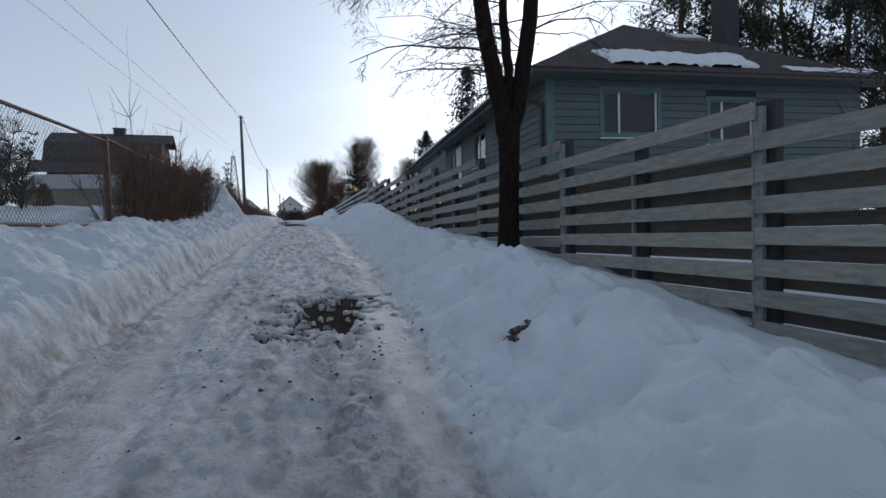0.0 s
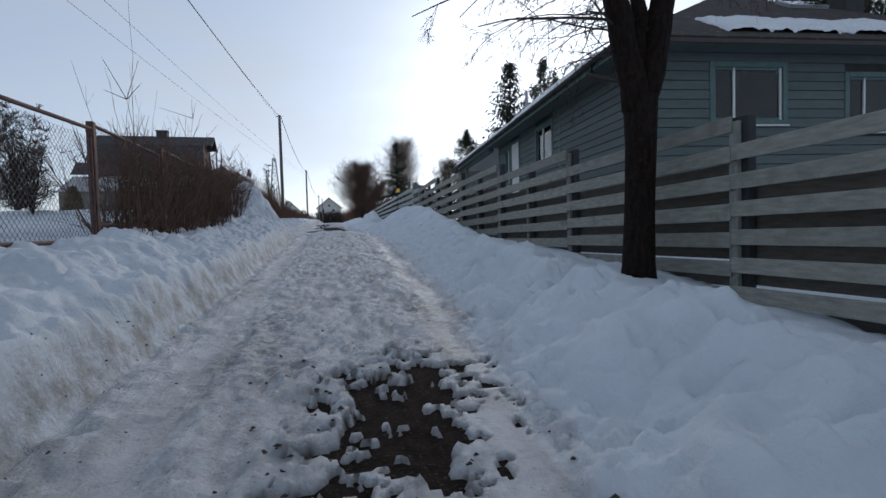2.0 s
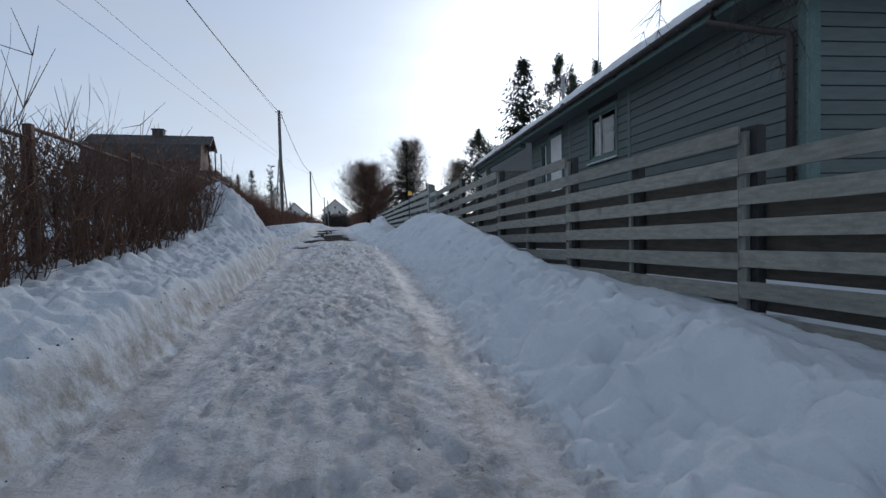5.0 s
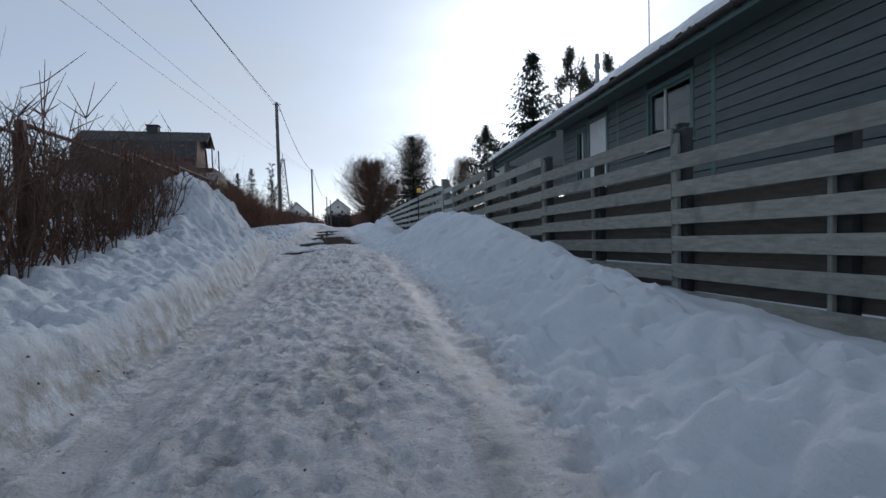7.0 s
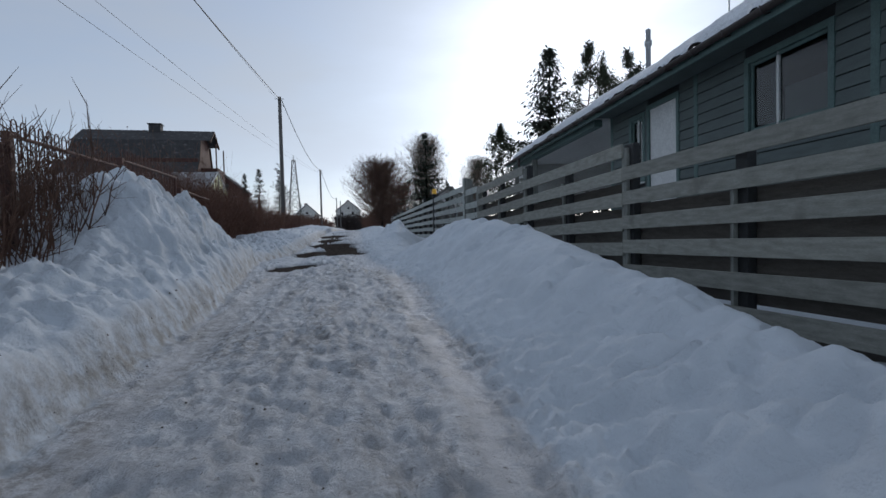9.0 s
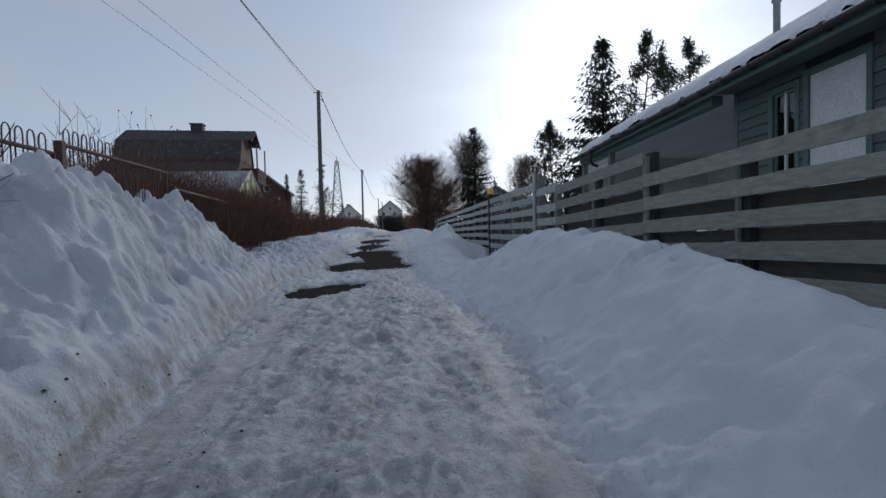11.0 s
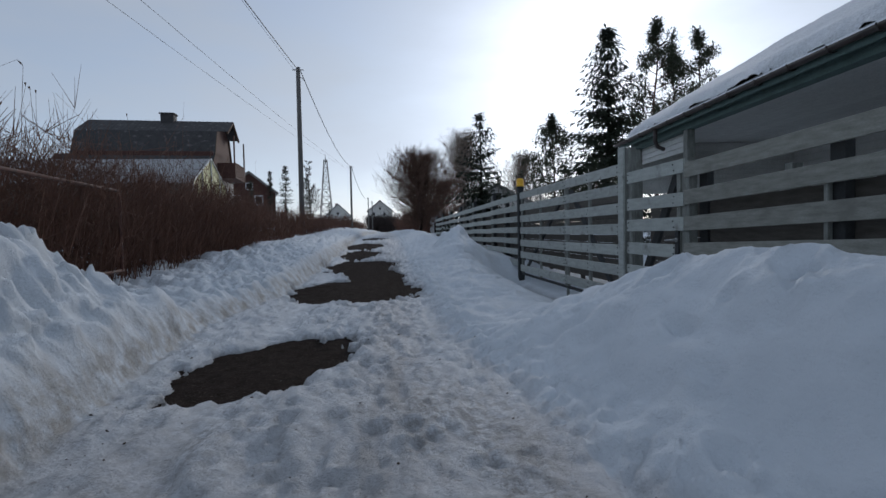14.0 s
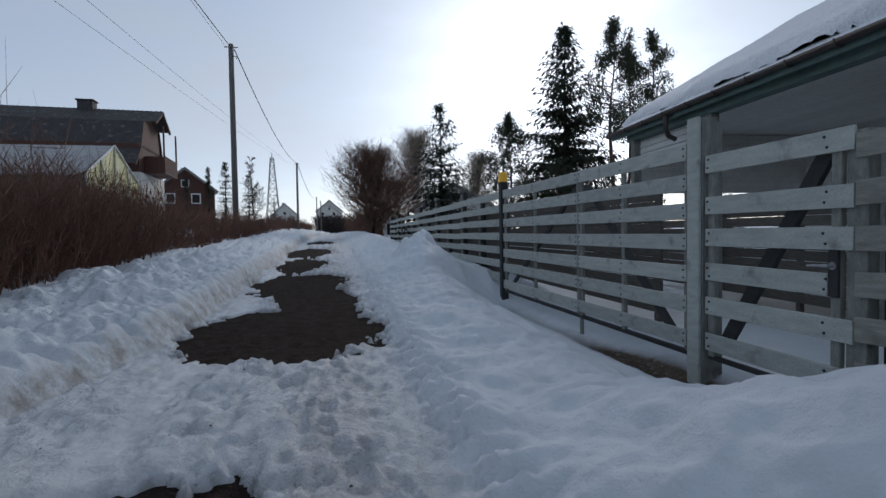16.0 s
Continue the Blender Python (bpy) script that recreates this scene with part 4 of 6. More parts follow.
    # roof planes: hipped to the front, gabled at the far end
    e = OVER
    cx = WIDTH / 2
    A, B = (-e, U0 - e, EZ + 0.15), (WIDTH + e, U0 - e, EZ + 0.15)
    P, Q = (cx, U0 - e + 5.0, RIDGE), (cx, UP + 0.4, RIDGE)
    C, D = (-e, UP + 0.4, EZ + 0.15), (WIDTH + e, UP + 0.4, EZ + 0.15)
    hpart("roof_plane", slab([A, P, Q, C], 0.05), M_ROOF, None, "dark roofing on the slope to the road")
    hpart("roof_plane", slab([A, B, P], 0.05), M_ROOF, None, "dark roofing on the hipped front")
    hpart("roof_plane", slab([B, D, Q, P], 0.05), M_ROOF)
    bm = bmesh.new()
    vs = [bm.verts.new(p) for p in ((-e + 0.1, UP + 0.3, EZ + 0.12), (WIDTH + e, UP + 0.3, EZ + 0.12), (cx, UP + 0.3, RIDGE - 0.1))]
    bm.faces.new(vs)
    hpart("gable", bm, M_WHITE)
    # gutter with brackets and down pipes
    V, F = [], []
    for i in range(7):
        t = math.pi * i / 6
        for u in (U0 - e - 0.02, UP + 0.45):
            V.append((-e - 0.06 - 0.065 * math.cos(t), u, EZ + 0.13 - 0.075 * math.sin(t)))
    for i in range(6):
        F.append((2 * i, 2 * i + 1, 2 * i + 3, 2 * i + 2))
    g = mesh_object("gutter", V, F, M_GUTTER, house, "brown half-round gutter", True)
    g.modifiers.new("wall", "SOLIDIFY").thickness = 0.006
    u = U0
    while u < UP:
        V, F = [], []
        tube(V, F, [Vector((-e - 0.13, u, EZ + 0.14)), Vector((-e - 0.11, u, EZ + 0.05)), Vector((-e - 0.05, u, EZ + 0.04)), Vector((-e + 0.02, u, EZ + 0.06))], [0.012] * 4, 5)
        mesh_object("gutter_bracket", V, F, M_GUTTER, house)
        u += 0.8
    for u, zend in ((U0 + 0.45, 2.2),):
        V, F = [], []
        tube(V, F, [Vector(p) for p in ((-e - 0.06, U0 + 0.80, EZ + 0.06), (-e - 0.06, U0 + 0.80, EZ - 0.10), (-0.88, U0 + 0.72, EZ - 0.18), (-0.26, U0 + 0.24, EZ - 0.46), (-0.12, U0 + 0.18, EZ - 0.48), (-0.10, U0 + 0.16, EZ - 0.58), (-0.09, U0 + 0.16, zend))], [0.05] * 7, 10)
        mesh_object("down_pipe", V, F, M_GUTTER, house, "dark brown down pipe", True)
    V, F = [], []
    tube(V, F, [Vector(p) for p in ((-e - 0.06, UP - 2.2, EZ + 0.06), (-e - 0.06, UP - 2.2, EZ - 0.22), (-e + 0.02, UP - 2.15, EZ - 0.34), (-e + 0.2, UP - 2.1, EZ - 0.40))], [0.05] * 4, 10)
    mesh_object("down_pipe", V, F, M_GUTTER, house, "dark brown gutter outlet", True)
    # chimney, skylight, flue
    hpart("chimney", box(7.5, -2.2, 5.2, 8.1, -1.6, 8.5, 0.02), M_DARKPOST_LAPSHADE, None, "dark sheet-clad chimney")
    V, F = [], []
    tube(V, F, [Vector((1.6, 8.0, z)) for z in (5.8, 7.0, 7.01, 7.15, 7.16, 7.45, 7.5)], [0.07, 0.07, 0.10, 0.10, 0.07, 0.07, 0.0], 12)
    mesh_object("flue_pipe", V, F, M_STEEL, house, "grey sheet-metal flue pipe", True)
    V, F = [], []
    tube(V, F, [Vector((1.3, 4.0, z)) for z in (5.6, 9.5)], [0.018, 0.012], 6)
    mesh_object("mast", V, F, M_STEEL, house, "thin steel aerial mast")
    # skylight on the front slope
    def on_front(x, d):
        return Vector((x, U0 - e + d, EZ + 0.15 + d * (RIDGE - EZ - 0.15) / 5.0))
    nrm = Vector((0, -(RIDGE - EZ - 0.15), 5.0)).normalized()
    def plate(x0, x1, d0, d1, h, t):
        return slab([on_front(x0, d0) + nrm * h, on_front(x1, d0) + nrm * h, on_front(x1, d1) + nrm * h, on_front(x0, d1) + nrm * h], t)
    sk = hpart("skylight", plate(5.2, 6.3, 3.1, 3.6, 0.09, 0.085), M_STEEL, None, "roof window reflecting the sky")
    hpart("skylight_pane", plate(5.28, 6.22, 3.16, 3.54, 0.096, 0.004), M_GLASS, sk)


build_house()


def snow_blanket(name, origin, du, dv, nu, nv, lu, lv, thick, edge, seed, label, hip=0.0):
    """A thick drift lying on a sloping plane, ragged at its borders."""
    nz = Lattice(seed)
    a, b = np.meshgrid(np.linspace(0, 1, nu), np.linspace(0, 1, nv))
    rim = np.minimum(np.minimum(a * lu, (1 - a) * lu), np.minimum(b * lv, (1 - b) * lv))
    if hip:
        rim = np.minimum(rim, (a * lu - b * lv * hip) * 0.8)
    rim = rim + edge * (0.55 * nz.fbm(a * lu * 0.9, b * lv * 0.9, 4) + 0.6 * nz.fbm(a * lu * 3.4, b * lv * 3.4, 4, 0.6))
    h = thick * np.sqrt(np.clip(rim / 0.45, 0, 1)) * (1 + 0.35 * nz.fbm(a * lu * 0.7 + 5, b * lv * 0.7, 4)) + np.where(rim > 0.01, 0.0, -0.04)
    n = du.cross(dv).normalized()
    if n.z < 0:
        n = -n
    P = [origin + du * (lu * float(a[j, i])) + dv * (lv * float(b[j, i])) + n * float(h[j, i]) for j in range(nv) for i in range(nu)]
    F = [(j * nu + i, j * nu + i + 1, (j + 1) * nu + i + 1, (j + 1) * nu + i) for j in range(nv - 1) for i in range(nu - 1) if max(h[j, i], h[j, i + 1], h[j + 1, i], h[j + 1, i + 1]) > -0.02]
    ob = mesh_object(name, [tuple(p) for p in P], F, M_SNOW, None, "", True)
    ob.matrix_world = HOUSE
    return tagged(ob, label, "snow", kind="stuff")


_sl = Vector((WIDTH / 2 + OVER, 0, RIDGE - EZ - 0.15))
snow_blanket("roof_snow", Vector((-OVER, U0 + 1.2, EZ + 0.155)) + _sl.normalized() * 0.26, Vector((0, 1, 0)), _sl.normalized(), 260, 80, UP - U0 - 0.9, _sl.length - 0.56, 0.21, 0.20, 21, "thick wind-rounded snow on the road-side roof slope", hip=0.66)
snow_blanket("roof_ice", Vector((-OVER, U0 + 0.2, EZ + 0.156)) + _sl.normalized() * 0.01, Vector((0, 1, 0)), _sl.normalized(), 420, 26, UP - U0, 0.62, 0.030, 0.30, 24, "ragged thin ice crust along the eaves")
_fs = Vector((0, 5.0, RIDGE - EZ - 0.15)).normalized()
snow_blanket("roof_snow", Vector((1.5, U0 - OVER, EZ + 0.155)) + _fs * 0.45, Vector((1, 0, 0)), _fs, 90, 34, 4.4, 1.35, 0.12, 0.55, 22, "thin remnant of snow on the hipped roof front")
snow_blanket("roof_snow", Vector((6.6, U0 - OVER, EZ + 0.155)) + _fs * 0.3, Vector((1, 0, 0)), _fs, 60, 16, 3.0, 0.5, 0.05, 0.4, 23, "thin strip of snow near the front eaves")


# ---- trees ----
def grow(rng, start, direction, length, radius, depth, limbs, twigs, sag=0.0, spread=0.7, up=0.15, thin=0.004, kids=(3, 5), wander=0.16, shrink=(0.5, 0.75)):
    """One branch and all that springs from it. Thick ones go to limbs, thin ones to twigs."""
    n = max(3, int(length / 0.28))
    pts, rad = [start.copy()], [radius]
    d, p = direction.normalized(), start.copy()
    for i in range(n):
        t = (i + 1) / n
        d = (d + rand_dir(rng) * wander + Vector((0, 0, up - sag * t))).normalized()
        p = p + d * (length / n)
        pts.append(p.copy())
        rad.append(max(radius * (1 - 0.72 * t), thin * 0.6))
    V, F = limbs if radius > 0.022 else twigs
    tube(V, F, pts, rad, 8 if radius > 0.06 else (5 if radius > 0.02 else 3))
    if depth <= 0:
        return
    for k in range(rng.randint(*kids)):
        t = rng.uniform(0.25, 1.0)
        i = min(int(t * n), n)
        base = pts[i]
        ax = (pts[min(i + 1, n)] - pts[max(i - 1, 0)]).normalized()
        side = rand_dir(rng)
        side = (side - ax * side.dot(ax)).normalized()
        nd = (ax * (1 - spread * 0.6) + side * spread).normalized()
        grow(rng, base, nd, length * rng.uniform(*shrink) * (1.15 - 0.5 * t), max(rad[i] * rng.uniform(0.45, 0.7), thin), depth - 1, limbs, twigs, sag, spread, up, thin, kids, wander, shrink)


def roadside_tree():
    """The leaning forked tree by the fence."""
    rg = random.Random(5)
    x0, y0 = 3.05, 7.25
    z0 = height(x0, y0) - 0.3
    t = thing("bare_tree", pose(0, 0, 0), "leafless dark-barked roadside tree with forked trunk in snow", "tree")
    V, F = [], []
    spine = [Vector((x0, y0, z0)), Vector((x0 + 0.01, y0, z0 + 0.45)), Vector((x0 + 0.03, y0, 1.6)), Vector((x0 + 0.05, y0, 2.2)), Vector((x0 + 0.05, y0, 2.7))]
    tube(V, F, spine, [0.21, 0.165, 0.15, 0.155, 0.175], 14)
    limbs, twigs = ([], []), ([], [])
    stems = [
        ([(3.04, 7.15, 2.55), (2.98, 7.15, 2.95), (2.84, 7.15, 3.5), (2.72, 7.15, 4.2), (2.55, 7.1, 5.2), (2.5, 7.0, 6.5), (2.3, 7.0, 8.0)], [0.15, 0.135, 0.125, 0.115, 0.095, 0.07, 0.03]),
        ([(3.10, 7.15, 2.55), (3.22, 7.16, 2.95), (3.36, 7.18, 3.6), (3.50, 7.2, 4.3), (3.62, 7.3, 5.4), (3.7, 7.4, 6.8), (3.8, 7.5, 8.0)], [0.14, 0.13, 0.125, 0.115, 0.095, 0.07, 0.03]),
        ([(3.08, 7.16, 2.95), (3.12, 7.2, 3.5), (3.10, 7.3, 4.2), (3.16, 7.4, 5.2), (3.1, 7.6, 7.0)], [0.06, 0.075, 0.07, 0.05, 0.02]),
    ]
    for pts, rad in stems:
        P = [Vector(p) + Vector((0.02, 0.1, 0)) for p in pts]
        fine, fr = [], []
        for i in range(len(P) - 1):
            for k in range(3):
                s = k / 3
                fine.append(P[i].lerp(P[i + 1], s) + rand_dir(rg) * 0.012)
                fr.append(rad[i] * (1 - s) + rad[i + 1] * s)
        fine.append(P[-1])
        fr.append(rad[-1])
        tube(V, F, fine, fr, 10)
        for i in range(4, len(fine)):
            for _ in range(2 if fine[i].z > 3.2 else 1):
                a = rg.uniform(0, 2 * math.pi)
                pick = rg.random()
                if pick < 0.45:
                    a = math.pi + rg.uniform(-0.9, 0.9)
                elif pick < 0.8:
                    a = math.pi / 2 + rg.uniform(-0.8, 0.8)
                d = Vector((math.cos(a), math.sin(a), rg.uniform(-0.1, 0.45)))
                ln = rg.uniform(1.0, 2.7) * (0.5 if fine[i].z < 3.3 else 1.0)
                grow(rg, fine[i], d, ln, rg.uniform(0.010, 0.024), 3, limbs, twigs, sag=0.36, spread=0.6, up=0.12, thin=0.0026, kids=(3, 6), wander=0.2, shrink=(0.3, 0.55))
    mesh_object("trunk", V, F, M_BARK, t, "dark furrowed bark", True)
    tagged(mesh_object("limb_mass", *limbs, M_BARK, t), kind="stuff")
    tagged(mesh_object("twig_mass", *twigs, M_TWIG, t), kind="stuff")


roadside_tree()


def bare_tree(x, y, h, r, seed, label, mat=M_TWIG, bark=M_BARK, stems=1, depth=4, spread=0.6, up=0.2, thin=0.01, sag=0.0, kids=(4, 6), low=0.25, sink=0.15):
    rg = random.Random(seed)
    z = height(x, y) - sink
    t = thing("bare_tree", pose(x, y, z), label, "tree")
    V, F = [], []
    limbs, twigs = ([], []), ([], [])
    for s in range(stems):
        lean = Vector((rg.uniform(-1, 1), rg.uniform(-1, 1), 0)) * (0.42 if stems > 1 else 0.05)
        n = 10
        pts = [Vector((0, 0, 0)) + lean * (h * 0.8 * (i / n) ** 1.2) + Vector((0, 0, h * i / n)) + rand_dir(rg) * (0.01 * h * min(i, 1)) for i in range(n + 1)]
        rad = [r * (1 - 0.92 * i / n) for i in range(n + 1)]
        tube(V, F, pts, rad, 7)
        for i in range(int(n * low), n + 1):
            for _ in range(rg.randint(2, 4)):
                a = rg.uniform(0, 2 * math.pi)
                d = Vector((math.cos(a), math.sin(a), rg.uniform(0.2, 1.0)))
                ln = h * rg.uniform(0.16, 0.34) * (1.25 - i / n)
                grow(rg, pts[i], d, ln, max(rad[i] * 0.4, thin * 1.5), depth - 2, limbs, twigs, sag, spread, up, thin, kids)
    mesh_object("trunk", V, F, bark, t, "", True)
    if limbs[0]:
        tagged(mesh_object("limb_mass", *limbs, bark, t), kind="stuff")
    tagged(mesh_object("twig_mass", *twigs, mat, t), kind="stuff")
    return t


def needle_spray(V, F, rg, p, d, size, slim=1.0):
    """A small fan of needles."""
    a = d.cross(Vector((0, 0, 1)))
    if a.length < 0.1:
        a = Vector((1, 0, 0))
    a.normalize()
    b = len(V)
    w = size * rg.uniform(0.20, 0.36) * slim
    q = p + d * size
    dn = Vector((rg.uniform(-0.2, 0.2), rg.uniform(-0.2, 0.2), rg.uniform(-0.5, 0.05))) * size
    for v in (p, p + d * size * 0.5 + a * w + dn * 0.5, q + dn, p + d * size * 0.5 - a * w + dn * 0.4):
        V.append((v.x, v.y, v.z))
    F.append((b, b + 1, b + 2, b + 3))


def spruce(x, y, tip, width, seed, label="dark dense spruce with drooping boughs", dens=1.0, sink=0.2):
    rg = random.Random(seed)
    z = height(x, y) - sink
    h = tip - z
    t = thing("spruce_tree", pose(x, y, z), label, "tree", "spruces")
    V, F = [], []
    tube(V, F, [Vector((0, 0, h * i / 6)) for i in range(7)], [0.016 * h * (1 - i / 6.2) for i in range(7)], 8)
    mesh_object("trunk", V, F, M_BARK, t, "", True)
    V, F = [], []
    levels = int(26 + h * 1.2)
    for i in range(levels):
        f = min(max((i + rg.uniform(-0.4, 0.4)) / levels, 0.0), 0.99)
        zz = h * (0.05 + 0.95 * f)
        reach = width * (1 - f) ** 0.9 + 0.012 * h
        for k in range(rg.randint(7, 10)):
            a = rg.uniform(0, 2 * math.pi)
            out = Vector((math.cos(a), math.sin(a), 0))
            side = Vector((-out.y, out.x, 0))
            L = reach * rg.uniform(0.6, 1.12)
            lift = rg.uniform(0.0, 0.25) + 0.7 * f ** 3
            n = max(4, int(L / (0.018 * h) * dens))
            for j in range(n):
                s = (j + 0.6) / n
                p = Vector((0, 0, zz)) + out * (L * s) + Vector((0, 0, L * (lift * s - 0.42 * s * s * (1 - f) + 0.12 * s ** 4)))
                span = (0.30 * (1 - s) + 0.07) * L
                for sg in (-1, 1):
                    d = (out * 0.75 + side * sg * rg.uniform(0.5, 1.0) + Vector((0, 0, rg.uniform(-0.45, 0.05)))).normalized()
                    m = max(1, int(span / (0.02 * h)))
                    for q in range(m):
                        needle_spray(V, F, rg, p + d * (span * q / m), (d + rand_dir(rg) * 0.45).normalized(), h * rg.uniform(0.022, 0.042), 0.62)
    for _ in range(40):
        needle_spray(V, F, rg, Vector((0, 0, h * rg.uniform(0.94, 1.0))), (rand_dir(rg) * 0.6 + Vector((0, 0, 0.6))).normalized(), h * 0.018)
    tagged(mesh_object("bough_mass", V, F, M_NEEDLE, t), kind="stuff")
    return t


def pine(x, y, tip, width, seed, label="tall pine with a bare trunk and ragged crown", low=0.45, sink=0.2, base=None, full=1.0):
    rg = random.Random(seed)
    z = (height(x, y) if base is None else base) - sink
    h = tip - z
    t = thing("pine_tree", pose(x, y, z), label, "tree", "pines")
    V, F = [], []
    pts = [Vector((0.012 * h * math.sin(i * 0.9 + seed), 0.01 * h * math.cos(i * 1.3), h * i / 8)) for i in range(9)]
    pts[0] = Vector((0, 0, 0))
    tube(V, F, pts, [0.013 * h * (1 - i / 8.6) for i in range(9)], 8)
    NV, NF = [], []
    n = int((26 + 10 * rg.random()) * full)
    for i in range(n):
        f = low + (1 - low) * (i + rg.random()) / n
        f = min(f, 0.99)
        j = min(int(f * 8), 7)
        p0 = pts[j].lerp(pts[j + 1], f * 8 - j)
        a = rg.uniform(0, 2 * math.pi)
        prof = math.sin(math.pi * min(1, 0.22 + 0.85 * (f - low) / (1 - low))) ** 0.7
        L = width * prof * rg.uniform(0.5, 1.1)
        d = Vector((math.cos(a), math.sin(a), rg.uniform(-0.05, 0.5))).normalized()
        bp = [p0 + d * (L * s) + Vector((0, 0, 0.12 * L * s * s)) + rand_dir(rg) * 0.05 * L * s for s in (0, 0.35, 0.7, 1.0)]
        tube(V, F, bp, [0.0035 * h * (1 - 0.75 * s) for s in (0, 0.35, 0.7, 1.0)], 4)
        for c in range(rg.randint(5, 8)):
            s = rg.uniform(0.35, 1.05)
            k = min(int(s * 3), 2)
            cp = bp[k].lerp(bp[k + 1], s * 3 - k) + rand_dir(rg) * 0.22 * L
            R = h * rg.uniform(0.022, 0.042) * (1 + 0.5 * (full - 1))
            for _ in range(46):
                q = rand_dir(rg)
                needle_spray(NV, NF, rg, cp + q * R * rg.uniform(0.0, 0.9), (q + rand_dir(rg) * 0.5 + Vector((0, 0, 0.3))).normalized(), R * rg.uniform(0.30, 0.55), 0.7)
    mesh_object("trunk", V, F, M_PINEBARK, t, "", True)
    tagged(mesh_object("crown", NV, NF, M_PINE, t), kind="stuff")
    return t


spruce(26.8, 78.5, 25.9, 8.6, 31)
spruce(5.3, 46.0, 8.55, 2.6, 32, "dark garden spruce standing behind the board fence")
pine(29.8, 73.2, 24.6, 4.0, 33)
pine(38.8, 79.7, 26.2, 4.4, 34)
pine(33.5, 76.0, 23.0, 3.6, 35)
pine(20.0, 78.5, 15.4, 4.6, 36, "broad pine with low spreading crown", low=0.1, full=2.0)
for i, (x, y, tip) in enumerate(((8.6, 57.0, 6.4), (11.0, 55.5, 5.8), (14.2, 58.0, 7.2), (17.5, 60.0, 8.0), (21.0, 61.0, 8.6))):
    pine(x, y, tip, 2.3, 140 + i, "low bushy pine behind the garden fence", low=0.05)
def twiggy_tree(x, y, h, w, low, count, seed, label, mat, bark, r=0.02, trunk=0.12, rise=0.5, sink=0.15):
    """A leafless crown of very many fine twigs that fill a rounded outline."""
    rg = random.Random(seed)
    t = thing("bare_tree", pose(x, y, height(x, y) - sink), label, "tree")
    V, F = [], []
    pts = [Vector((0.02 * h * math.sin(i), 0.02 * h * math.cos(1.7 * i), h * 0.92 * i / 8)) for i in range(9)]
    tube(V, F, pts, [trunk * (1 - 0.9 * i / 8) for i in range(9)], 7)
    mesh_object("trunk", V, F, bark, t, "", True)
    V, F = [], []
    for _ in range(count):
        f = low + (0.95 - low) * rg.random() ** 0.8
        k = min(int(f * 8), 7)
        p0 = pts[k].lerp(pts[k + 1], f * 8 - k) * 0.9
        a = rg.uniform(0, 2 * math.pi)
        g = (f - low) / (1 - low)
        reach = w * (0.30 + 0.85 * math.sin(math.pi * min(1.0, 0.18 + 0.72 * g))) * rg.uniform(0.55, 1.05) * (1 - 0.55 * g)
        d = Vector((math.cos(a), math.sin(a), rg.uniform(rise * 0.6, rise * 1.6) + 0.5 * g))
        n = 5
        p, q = p0.copy(), [p0.copy()]
        d.normalize()
        for m in range(n):
            d = (d + rand_dir(rg) * 0.16 + Vector((0, 0, 0.07))).normalized()
            p = p + d * (reach * 1.2 / n)
            q.append(p.copy())
        tube(V, F, q, [r * (1 - 0.7 * m / n) for m in range(n + 1)], 3)
        for _k in range(14):
            m = rg.randint(1, n)
            dd = (rand_dir(rg) * 0.75 + d * 0.6 + Vector((0, 0, 0.35))).normalized()
            L = reach * rg.uniform(0.16, 0.40)
            tube(V, F, [q[m], q[m] + dd * L], [r * 0.5, r * 0.2], 3)
    tagged(mesh_object("twig_mass", V, F, mat, t), kind="stuff")
    return t


twiggy_tree(2.9, 59.0, 6.9, 3.6, 0.04, 900, 41, "dense twiggy round-crowned leafless tree", M_STEM, M_BARK, 0.015, 0.12, 0.45)
twiggy_tree(5.2, 63.0, 5.2, 2.6, 0.05, 260, 44, "twiggy leafless garden shrub by the lane", M_HEDGE, M_BARK, 0.02, 0.1, 0.45)
twiggy_tree(14.4, 112.0, 19.6, 7.4, 0.18, 640, 42, "tall leafless birch with fine pale twigs", M_BIRCH, M_BIRCHBARK, 0.026, 0.24, 0.9)
twiggy_tree(18.4, 86.0, 11.4, 4.4, 0.15, 420, 43, "slender leafless birch with fine twigs", M_BIRCH, M_BIRCHBARK, 0.021, 0.16, 0.9)


def behind_house():
    rg = random.Random(77)
    for i in range(16):
        a = i / 15
        ang = radians(40 + 24 * a + rg.uniform(-1, 1))
        r = rg.uniform(27, 40)
        pine(r * math.sin(ang), r * math.cos(ang), rg.uniform(15, 20), rg.uniform(2.8, 3.8), 100 + i, "tall dark pine close behind the green house", low=0.12)


behind_house()


